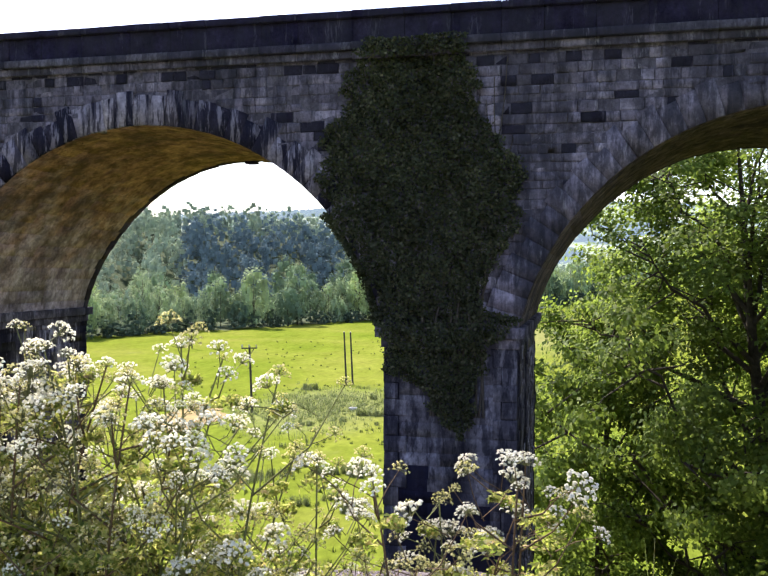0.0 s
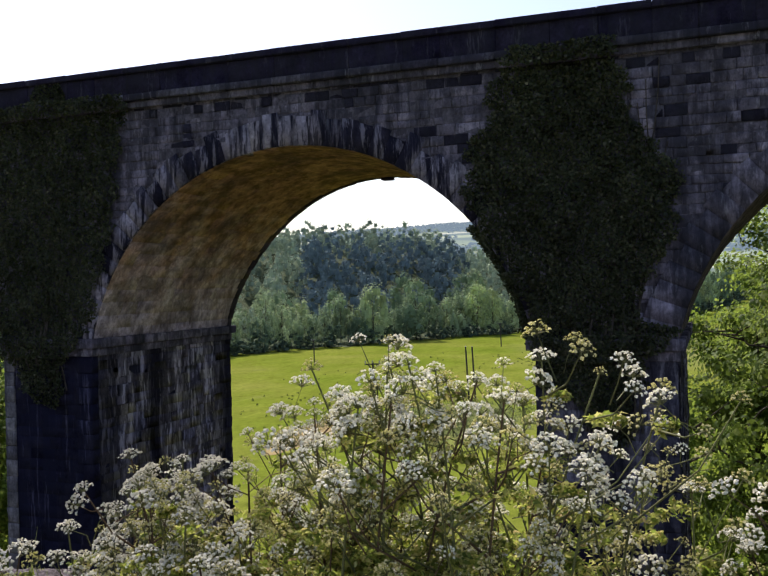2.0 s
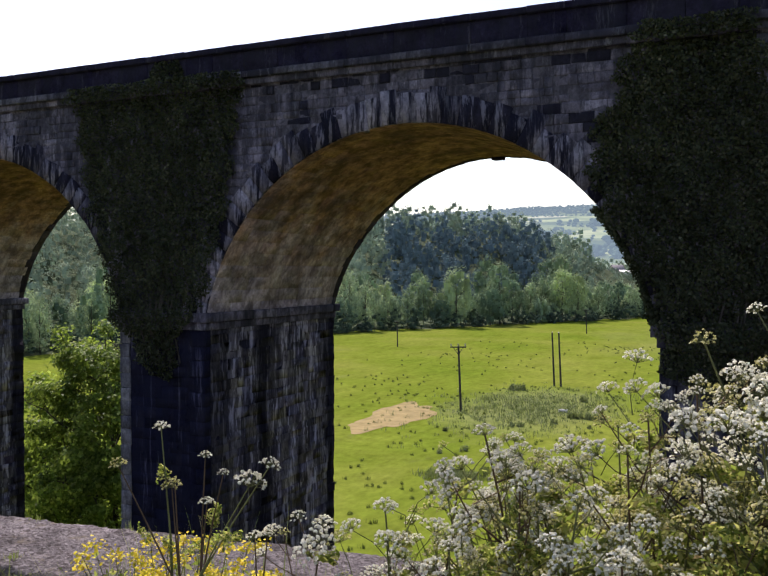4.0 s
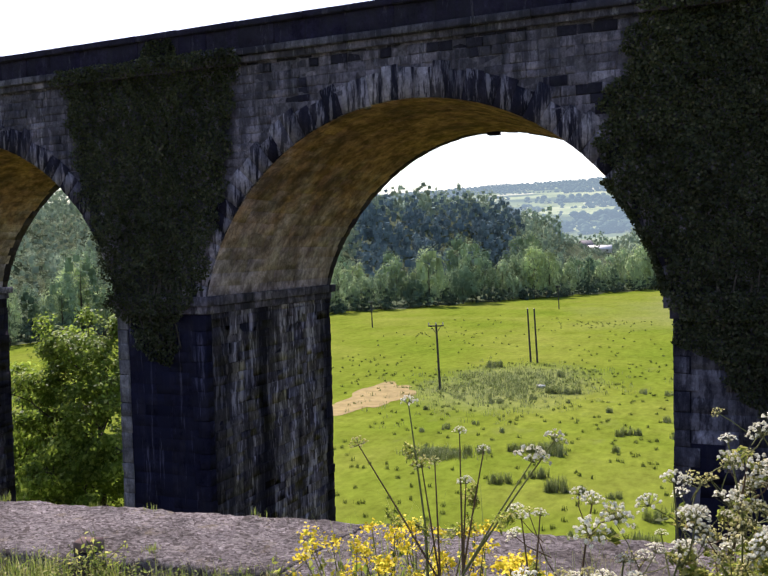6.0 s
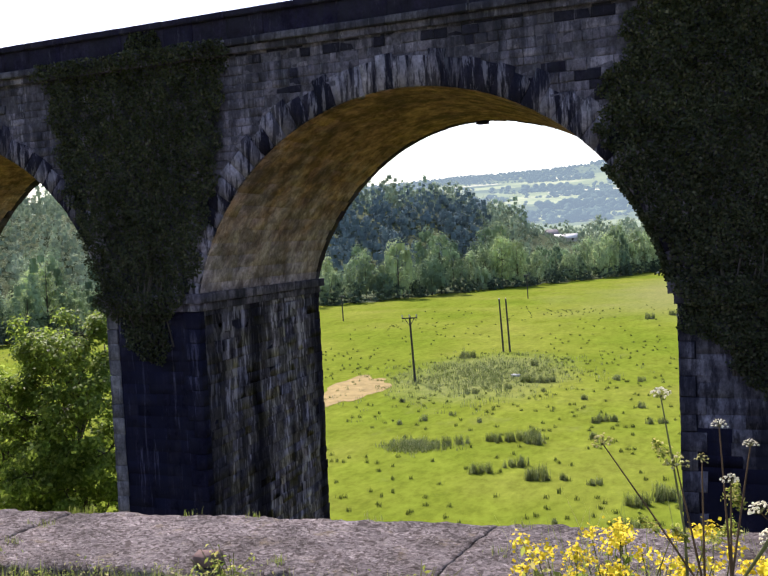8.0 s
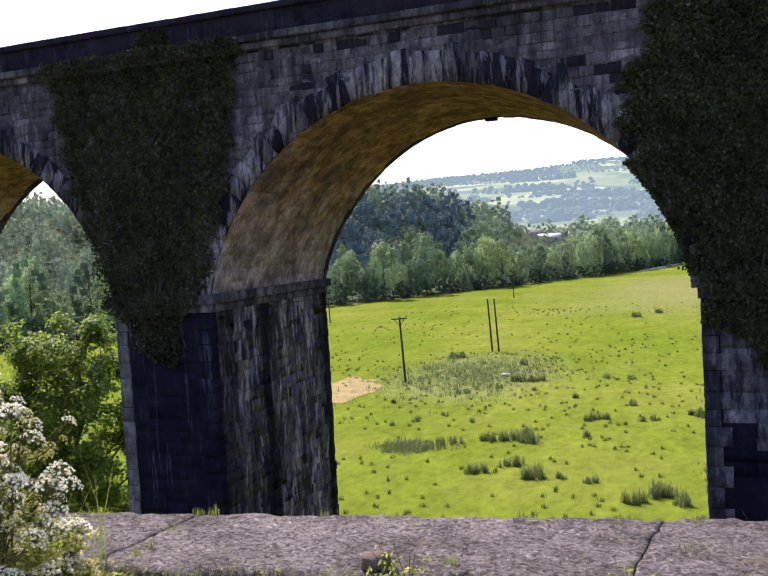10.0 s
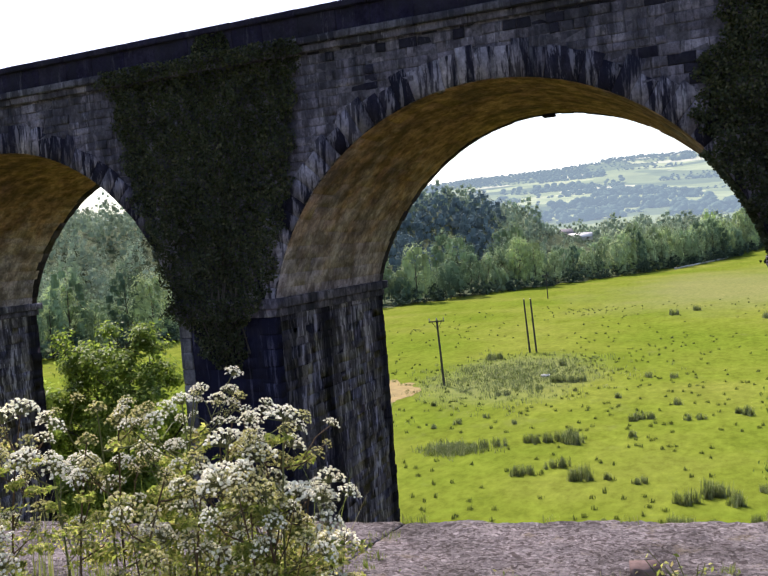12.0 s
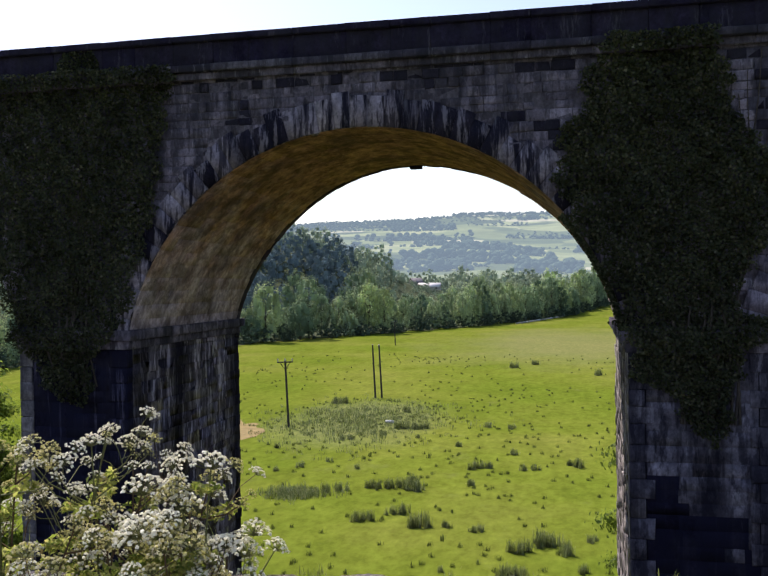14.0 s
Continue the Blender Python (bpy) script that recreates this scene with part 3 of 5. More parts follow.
def spandrel_blocks():
    """Facing courses between the rings, below the ledge."""
    rng = np.random.default_rng(21)
    blocks, z = [], 0.16
    while z < LEDGE_Z - 0.1:
        h = min(rng.uniform(0.2, 0.33), LEDGE_Z - z)
        if LEDGE_Z - z - h < 0.15:
            h = LEDGE_Z - z
        x = PIERS[1] - 2.5 + rng.uniform(0, 0.6)
        while x < PIERS[4] + 2:
            w = rng.uniform(0.24, 0.68)
            mx, mz = x + w / 2, z + h / 2
            gap = min(math.hypot(mx - cx, mz - CZ) for cx in ARCHES) - (R + RING)
            if gap > -0.45:
                blocks.append((mx, mz, w, h))
            x += w
        z += h
    return blocks


SOOT_SPOTS = [(-4.5, 5.6), (-5.2, 5.6), (4.1, 5.7), (4.75, 5.35), (10.4, 6.5), (11.3, 6.5), (10.2, 5.85), (10.7, 5.85), (10.55, 5.2), (13.0, 5.9), (-5.2, 5.0), (-4.7, 4.7), (14.6, 6.7), (5.3, 6.9), (12.6, 5.4)]
rng = np.random.default_rng(5)
spare = []
made = 0
for mx, mz, w, h in sorted(spandrel_blocks(), key=lambda b: abs(b[0] - 3) - 0.8 * b[1]):
    y = rng.normal(0.0, 0.014)
    v, f = block(rng, w - 0.01, h - 0.01, 0.12, 0.024, 0.013)
    spot = any(abs(mx - sx) < w / 2 and abs(mz - sz) < h / 2 for sx, sz in SOOT_SPOTS)
    # dark blocks crowd under the ledge: its shade is painted in with the soot
    is_dark = spot or (w < 0.55 and rng.random() < (0.6 if mz > 6.75 else 0.17 if mx < 9 else 0.06))
    if made < 300 or (is_dark and mx > 9 and mz > 3.5):
        child("stone", mesh_of("stone", v, f, SOOT_SHADE if is_dark else ASHLAR), cores[min(range(len(ARCHES)), key=lambda k: abs(ARCHES[k] - mx))], m=pose(mx, y, mz))
        made += 1
    else:
        spare.append((v + (mx, y, mz), f))
tagged(child("stone_rest", mesh_of("stone_rest", *joined(spare), ASHLAR_REST), cores[2]), kind="stuff")


def face_course(rng, length, z0, z1, course=(0.3, 0.42), widths=(0.45, 1.1), gap=0.003):
    """Blocks of a rectangular face in its own plane: u along it from 0, z."""
    out, z = [], z0
    while z < z1 - 0.02:
        h = min(rng.uniform(*course), z1 - z)
        if z1 - z - h < 0.15:
            h = z1 - z
        u = 0.0
        while u < length - 0.02:
            w = min(rng.uniform(*widths), length - u)
            if length - u - w < 0.25:
                w = length - u
            out.append((u + w / 2, z + h / 2, w - gap, h - gap))
            u += w
        z += h
    return out


def pier(px, front, sides):
    """A pier with quoins at its corners, coursed faces and a moulded impost round its head."""
    rng = np.random.default_rng(int(700 + px))
    w = PITCH / 2 - SPAN2
    body = child("pier", mesh_of("pier", *box(px - w + 0.04, px + w - 0.04, 0.045, DEPTH - 0.06, FOOT, 0.1), SOOT_SHADE), viaduct, "damp dark sandstone pier streaked black and white")
    low = -12.5
    if front:
        z, k = -0.42, 0
        while z > low:
            h = rng.uniform(0.42, 0.56)
            for s in (-1, 1):
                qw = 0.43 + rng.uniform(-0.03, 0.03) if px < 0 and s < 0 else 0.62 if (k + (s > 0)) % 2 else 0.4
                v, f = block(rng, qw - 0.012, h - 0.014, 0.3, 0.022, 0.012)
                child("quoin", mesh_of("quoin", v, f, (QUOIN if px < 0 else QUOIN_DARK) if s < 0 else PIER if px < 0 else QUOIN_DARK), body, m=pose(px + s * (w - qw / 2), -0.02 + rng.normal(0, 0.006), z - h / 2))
            z -= h
            k += 1
        for u, zz, bw, bh in sorted(face_course(rng, 2 * w - 0.84, low, -0.42, gap=0.001), key=lambda b: -b[1]):
            v, f = block(rng, bw, bh, 0.1, 0.003, 0.002)
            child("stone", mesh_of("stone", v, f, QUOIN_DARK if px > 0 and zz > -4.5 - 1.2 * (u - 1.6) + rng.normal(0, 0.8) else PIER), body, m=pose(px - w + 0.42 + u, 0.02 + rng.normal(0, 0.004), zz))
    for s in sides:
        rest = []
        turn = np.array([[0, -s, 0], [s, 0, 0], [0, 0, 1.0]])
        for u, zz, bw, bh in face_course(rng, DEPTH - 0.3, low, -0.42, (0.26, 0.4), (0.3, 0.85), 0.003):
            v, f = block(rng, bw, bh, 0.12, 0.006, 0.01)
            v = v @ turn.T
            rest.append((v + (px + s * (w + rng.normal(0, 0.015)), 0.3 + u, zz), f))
        tagged(child("masonry_rest", mesh_of("masonry_rest", *joined(rest), PIER_REST if s > 0 else PIER_SUNLIT), body), kind="stuff")
    # impost: two stepped courses of separate stones
    for z0, z1, out in ((-0.42, -0.16, 0.07), (-0.16, 0.14, 0.2)):
        u = -w - out
        while u < w + out - 0.05:
            bw = min(rng.uniform(0.7, 1.2), w + out - u)
            v, f = block(rng, bw - 0.012, z1 - z0 - 0.01, 0.4, 0.03, 0.008)
            child("impost_stone", mesh_of("impost_stone", v, f, ASHLAR), body, m=pose(px + u + bw / 2, -out, (z0 + z1) / 2))
            u += bw
        for s in (-1, 1):
            y = 0.4 - out
            while y < DEPTH + out - 0.05:
                bl = min(rng.uniform(0.8, 1.4), DEPTH + out - y)
                v, f = block(rng, bl - 0.012, z1 - z0 - 0.01, 0.4, 0.03, 0.008)
                child("impost_stone", mesh_of("impost_stone", v, f, ASHLAR), body, m=pose(px + s * (w + out), y + bl / 2, (z0 + z1) / 2, 0, 0, 90 * s))
                y += bl


for k, px in enumerate(PIERS):
    pier(px, k in (1, 2, 3), {1: (1,), 2: (1,), 3: (1, -1)}.get(k, ()))


def ledge_and_parapet():
    rng = np.random.default_rng(9)
    lo, hi = PIERS[0] - 3, PIERS[-1] + 3
    top = child("parapet", mesh_of("parapet", *joined([box(lo, hi, 0.0, 0.5, LEDGE_Z + 0.2, 8.24), box(lo, hi, DEPTH - 0.5, DEPTH, LEDGE_Z + 0.2, 8.24), box(lo, hi, 0.5, DEPTH - 0.5, LEDGE_Z - 0.1, LEDGE_Z + 0.15)]), MORTAR), viaduct, "soot-dark parapet wall with flat coping")
    x = lo
    while x < hi - 0.1:
        w = rng.uniform(1.0, 1.6)
        near = PIERS[1] - 4 < x < PIERS[4]
        for nm, z0, z1, y, mat in (("ledge_stone", LEDGE_Z, LEDGE_Z + 0.2, -0.3, LEDGE), ("ledge_stone", LEDGE_Z - 0.2, LEDGE_Z - 0.003, -0.14, ASHLAR), ("parapet_stone", LEDGE_Z + 0.2, 8.22, -0.08, PARAPET), ("coping_stone", 8.22, 8.4, -0.22, PARAPET)):
            v, f = block(rng, w - 0.003, z1 - z0 - 0.003, 0.62 if nm == "coping_stone" else 0.4, 0.02, 0.007)
            if near:
                child(nm, mesh_of(nm, v, f, mat), top, m=pose(x + w / 2, y + rng.normal(0, 0.008), (z0 + z1) / 2))
        x += w
    for x0, x1 in ((lo, PIERS[1] - 4), (PIERS[4] + 0.5, hi)):
        child("far_run", mesh_of("far_run", *joined([box(x0, x1, -0.3, 0.1, LEDGE_Z, LEDGE_Z + 0.2), box(x0, x1, -0.08, 0.2, LEDGE_Z + 0.2, 8.22), box(x0, x1, -0.22, 0.5, 8.225, 8.4)]), PARAPET), top)


ledge_and_parapet()
v, f = block(np.random.default_rng(2), 0.4, 0.1, 0.4, 0.03, 0.015)
child("drip_stone", mesh_of("drip_stone", v, f, SOOT_SHADE), viaduct, m=pose(0.12, DEPTH - 0.38, CZ + R - 0.05))


# ---------------------------------------------------------------- ivy on the viaduct
def ivy(name, px, left, right, count, seed, extra, wrap=()):
    """Ivy between two edges that change with height; left and right are (heights, offsets from px)."""
    rng = np.random.default_rng(seed)
    zs = rng.uniform(left[0][0], left[0][-1], count * 3)
    xs = rng.uniform(-4.3, 4.3, count * 3)
    wob = 0.13 * np.sin(zs * 5.1 + seed) + 0.08 * np.sin(zs * 13.7) + rng.normal(0, 0.06, len(zs))
    ok = (xs > np.interp(zs, *left) + wob) & (xs < np.interp(zs, *right) - 0.8 * wob)
    x, z = xs[ok][:count] + px, zs[ok][:count]
    if extra:
        ex = extra[0] + extra[2] * rng.uniform(-1.6, 1.6, 700)
        ez = 7.5 + rng.random(700) * (extra[1] - 7.5) * np.clip(1.25 - 0.3 * np.abs((ex - extra[0]) / extra[2]) ** 2 + 0.12 * np.sin(ex * 7), 0.2, 1.0)
        x, z = np.r_[x, ex], np.r_[z, ez]
    proud = 0.1 + 0.09 * (np.sin(x * 3.1 + seed) * np.sin(z * 2.3)) + 0.05 * np.sin(x * 9 + z * 7)
    ledge = np.where(z > LEDGE_Z - 0.25, 0.26, 0.0) + np.where(np.abs(z + 0.1) < 0.35, 0.2, 0)
    y = -np.abs(proud + rng.normal(0, 0.045, len(x))) - ledge - 0.03
    y = np.where(z > LEDGE_Z + 0.25, -0.12 - 0.6 * np.abs(rng.normal(0, 0.045, len(x))), y)
    c = np.stack([x, y, z], -1)
    if wrap:
        a = rng.uniform(*wrap, 2600)
        deep = np.abs(rng.normal(0, 0.5, 2600))
        r = R - rng.uniform(0.02, 0.2, 2600) / (1 + deep)
        c = np.r_[c, np.stack([AX + r * np.sin(a), deep - 0.2, CZ + r * np.cos(a)], -1)]
    v, f = cards(rng, c, 0.082, (0, -0.8, 0.15), 0.85)
    plant = thing(name, "dense dark ivy hanging in a wedge over the pier", "ivy", "ivy on the viaduct")
    child("foliage", mesh_of("foliage", v, f, IVY_LEAF), plant)
    stems = []
    for _ in range(14):
        n = 12
        t = np.linspace(0, 1, n)
        z0, z1 = left[0][0] + 0.6, rng.uniform(4, 7.3)
        sx = px + rng.normal(0, 0.35) + rng.normal(0, 0.7) * t + 0.1 * np.sin(t * 9 + rng.uniform(0, 6))
        stems.append(tube(np.stack([sx, np.full(n, -0.03) - np.where(np.abs(z0 + t * (z1 - z0) + 0.1) < 0.35, 0.2, 0), z0 + t * (z1 - z0)], -1), np.linspace(0.035, 0.01, n), 4))
    child("stem", mesh_of("stem", *joined(stems), BARK), plant)


ivy("ivy", PIERS[2], ((-2.1, -1.9, -0.96, 0.0, 0.96, 3.06, 4.36, 6.29, 7.6), (0.2, -0.4, -1.2, -1.95, -2.2, -2.75, -3.15, -3.4, -3.7)),
    ((-2.1, -1.9, -0.5, 0.24, 1.73, 3.18, 5.36, 7.05, 7.6), (0.4, 0.53, 0.8, 1.7, 2.1, 2.6, 2.95, 3.3, 3.4)), 36000, 31, (-8.25, 8.22, 0.42))
ivy("ivy", PIERS[3], ((-2.8, -2.19, -1.44, -1.14, -0.57, 0.33, 0.97, 1.88, 2.78, 3.7, 5.0, 5.75, 7.03, 7.6), (0.15, -0.2, -0.85, -1.5, -1.66, -1.88, -1.95, -2.42, -2.95, -3.42, -3.4, -2.9, -2.6, -2.05)),
    ((-2.8, -1.52, -0.51, -0.12, 0.38, 0.62, 1.5, 2.24, 3.48, 4.47, 5.37, 6.87, 7.6), (0.45, 0.7, 0.95, 1.45, 1.7, 0.9, 0.9, 1.6, 1.85, 1.8, 0.85, 0.6, 0.4)), 36000, 47, None, (0.86, 1.36))
# ---------------------------------------------------------------- trees
def tree_parts(rng, height, reach, crown_low, limbs, subs, leaves, leaf, spread, trunk_r, lean=(0, 0), stray=0.7):
    """Trunk with limbs as tubes, and leaves in clusters at the ends of the branches."""
    wood, tips = [], []
    n = 9
    t = np.linspace(0, 1, n)
    sway = np.stack([lean[0] * t ** 1.5 + 0.02 * height * np.sin(t * 5 + rng.uniform(0, 6)) * t, lean[1] * t ** 1.5 + 0.02 * height * np.cos(t * 4) * t], -1)
    axis = np.c_[sway, t * height * 0.9]
    wood.append(tube(axis, np.interp(t, [0, 0.08, 1], [trunk_r * 1.3, trunk_r, trunk_r * 0.12]), 8))
    mid_z, half_z = height * (crown_low + 1.0) / 2, height * (1.0 - crown_low) / 2
    for k in range(limbs):
        q = 1 - 2 * (k + 0.5) / limbs
        turn = k * 2.4 + rng.uniform(-0.4, 0.4)
        ring = math.sqrt(1 - q * q)
        out = reach * ring * rng.uniform(0.6, 1.0)
        end_z = mid_z + half_z * q * rng.uniform(0.72, 0.97)
        h = float(np.clip(end_z / height - 0.22 * rng.uniform(0.6, 1.3), 0.05, 0.8))
        start = np.array([np.interp(h / 0.9, t, axis[:, i]) for i in range(3)])
        drift = np.array([np.interp(end_z / height, t, axis[:, i]) for i in range(2)])
        end = np.array([drift[0] + out * math.cos(turn), drift[1] + out * math.sin(turn), end_z])
        s = np.linspace(0, 1, 7)[:, None]
        limb = start + (end - start) * s + np.array([0, 0, 1]) * (np.sin(s * np.pi) * 0.03 * height * rng.uniform(-0.5, 1)) + rng.normal(0, 0.012 * height, (7, 3)) * s
        r0 = trunk_r * 0.55 * (1.1 - h)
        wood.append(tube(limb, np.linspace(max(r0, 0.04), 0.02, 7), 5))
        for _ in range(subs):
            q = rng.uniform(0.3, 1.0)
            a = np.array([np.interp(q, s[:, 0], limb[:, i]) for i in range(3)])
            b = a + unit(rng.normal(size=3) * (1, 1, 0.6) + (0.4 * math.cos(turn), 0.4 * math.sin(turn), 0.35)) * reach * rng.uniform(0.15, 0.36)
            m = (a + b) / 2 + rng.normal(0, 0.05 * reach, 3)
            wood.append(tube([a, m, b], [max(0.3 * r0, 0.03), 0.025, 0.012], 4))
            tips += [b, m * 0.4 + b * 0.6]
    tips = np.array(tips)
    c = np.repeat(tips, leaves, 0) + rng.normal(0, spread, (len(tips) * leaves, 3)) * (1, 1, 0.62)
    centre = np.array([np.interp(mid_z / height, t, axis[:, 0]), np.interp(mid_z / height, t, axis[:, 1]), mid_z - 0.1 * height])
    out = unit((c - centre) / (reach, reach, half_z)) + 0.7 * unit(c - np.repeat(tips, leaves, 0)) + (0, 0, 0.25)
    v, f = cards(rng, c, leaf, 0.9 * out, 0.62, stray)
    return joined(wood), (v, f)


def big_tree(name, label, at, seed, mat, **shape):
    rng = np.random.default_rng(seed)
    wood, crown = tree_parts(rng, **shape)
    ob = thing(name, label, "tree", m=pose(*at))
    child("trunk", mesh_of("trunk", *wood, BARK), ob, "dark branching trunk")
    child("crown", mesh_of("crown", *crown, mat), ob)
    return ob


big_tree("ash_tree", "tall leafy ash tree with dark limbs behind the viaduct", (22.1, 22, FOOT - 0.2), 61, ASH_LEAF,
         height=33, reach=11.8, crown_low=0.1, limbs=44, subs=13, leaves=130, leaf=0.26, spread=0.5, trunk_r=0.5, lean=(-3.5, 0))
big_tree("ash_tree", "smaller bright ash tree in front of the meadow", (13.2, 27, FOOT - 0.2), 62, ASH_LEAF,
         height=22.5, reach=6.5, crown_low=0.08, limbs=24, subs=10, leaves=85, leaf=0.28, spread=0.4, trunk_r=0.28)
big_tree("ash_tree", "leafy ash tree crowding behind a taller one", (26.5, 31, FOOT - 0.2), 63, ASH_LEAF,
         height=30, reach=9, crown_low=0.15, limbs=24, subs=10, leaves=75, leaf=0.32, spread=0.6, trunk_r=0.4)
big_tree("young_tree", "bushy bright green young tree behind a pier", (-30.3, 21, FOOT - 0.2), 64, BUSH_LEAF,
         height=20.4, reach=6.8, crown_low=0.1, limbs=28, subs=12, leaves=95, leaf=0.27, spread=0.36, trunk_r=0.22)
big_tree("young_tree", "dense green young tree beside the meadow", (-39.5, 24, FOOT - 0.2), 65, BUSH_LEAF,
         height=15.2, reach=5.2, crown_low=0.1, limbs=22, subs=10, leaves=46, leaf=0.34, spread=0.38, trunk_r=0.22)

# river-side trees along the far edge of the meadow
EDGE_X = np.array([-205, -172, -150, -137, -108, -78, -38, 3, 36, 110, 240])
EDGE_Y = np.array([30, 140, 186, 252, 300, 352, 430, 545, 632, 760, 900])
KINDS, TALL = [], (20, 22.5, 17, 23, 13)


def rounded(cuts):
    """A unit ball as a cube whose faces are cut into cuts x cuts and blown up."""
    out = []
    for f in np.array([(-1, -1, -1), (-1, 1, -1), (1, 1, -1), (1, -1, -1), (-1, -1, 1), (-1, 1, 1), (1, 1, 1), (1, -1, 1)], float)[BOX]:
        for i in range(cuts):
            for j in range(cuts):
                for a, b in ((i, j), (i + 1, j), (i + 1, j + 1), (i, j + 1)):
                    a, b = a / cuts, b / cuts
                    out.append(unit(f[0] * (1 - a) * (1 - b) + f[1] * a * (1 - b) + f[2] * a * b + f[3] * (1 - a) * b))
    return np.array(out)


BALLS = {1: rounded(1), 2: rounded(2)}


def clumped_crown(rng, h, reach, low, clumps, per, leaf, fat=0.0, cuts=1, heart=0.66):
    """A far tree's crown: rounded boughs over a tall dome, each a leafy heart under a coat of leaves that face outward."""
    vs = []
    half = h * (1 - low) / 2
    for k in range(clumps):
        q = 1 - 1.85 * (k + 0.5) / clumps
        turn = k * 2.4 + rng.uniform(-0.5, 0.5)
        ring = math.sqrt(max(0.0, 1 - q * q)) ** 0.7 if q > 0 else 1 - 0.25 * q * q
        far = rng.uniform(0.55, 0.86) - 0.9 * fat
        rc = reach * (rng.uniform(0.28, 0.46) + fat)
        mid = np.array([reach * ring * far * math.cos(turn), reach * ring * far * math.sin(turn), h * low + half + half * q * rng.uniform(0.78, 0.95)])
        d = unit(rng.normal(size=(per, 3)) + 0.5 * unit(mid - (0, 0, h * 0.45)) + (0, 0, 0.3))
        lobes = 1 + 0.13 * np.sin(d[:, :1] * 5 + k) + 0.13 * np.sin(d[:, 2:] * 6 + 2 * k)
        c = mid + d * rc * lobes * rng.uniform(0.8, 1.12, (per, 1)) * (1, 1, 1.2)
        if per:
            vs.append(cards(rng, c, leaf * rng.uniform(0.6, 1.3), 1.2 * d + (0, 0, 0.5), 0.8, 0.4))
        if not cuts:
            continue
        ball = BALLS[cuts]
        swell = heart * (1 + 0.13 * np.sin(ball[:, :1] * 5 + k) + 0.13 * np.sin(ball[:, 2:] * 6 + 2 * k))
        vs.append((mid + ball * swell * rc * (1, 1, 1.15), np.arange(len(ball)).reshape(-1, 4)))
    return joined(vs)


def far_trunk(rng, h, r):
    t = np.linspace(0, 1, 5)
    out = [tube(np.c_[0.3 * np.sin(3 * t + rng.uniform(0, 6)), 0.3 * t, t * h * 0.85], np.linspace(r, 0.2 * r, 5), 6)]
    for k in range(5):
        z, a = h * rng.uniform(0.15, 0.6), 2.4 * k
        out.append(tube([(0, 0, z), (1.2 * math.cos(a), 1.2 * math.sin(a), z + 1.5), (2.6 * math.cos(a), 2.6 * math.sin(a), z + 3.6)], [0.45 * r, 0.3 * r, 0.1 * r], 4))
    return joined(out)


for k, (h, reach, low) in enumerate(((20, 6.6, 0.02), (22.5, 6.4, 0.02), (17, 6.8, 0.02), (23, 5.2, 0.02), (13, 6.2, 0.01))):
    rng = np.random.default_rng(80 + k)
    crown = clumped_crown(rng, h, reach, low, 34, 46, 0.56, 0.0, 1, 0.6)
    KINDS.append((mesh_of("trunk", *far_trunk(rng, h, 0.3), BARK), mesh_of("crown", *crown, BELT_LEAF), clumped_crown(rng, h, reach, low, 10, 24, 0.8, 0.06, 1, 0.66),
                  mesh_of("foliage", *clumped_crown(rng, h, reach, 0.0, 9, 16, 1.1, 0.0, 1, 0.66), SHADED_BUSH_LEAF), clumped_crown(rng, h, reach, 0.02, 3, 0, 2.4, 0.16, 2, 1.0),
                  clumped_crown(rng, h, reach, low, 12, 52, 0.58, 0.05, 1, 0.5), mesh_of("crown", *clumped_crown(rng, h, reach, low, 32, 96, 0.5, 0.0, 1, 0.42), BELT_LEAF)))
rng = np.random.default_rng(90)
along = np.r_[0, np.cumsum(np.hypot(np.diff(EDGE_X), np.diff(EDGE_Y)))]
spot = 0.0
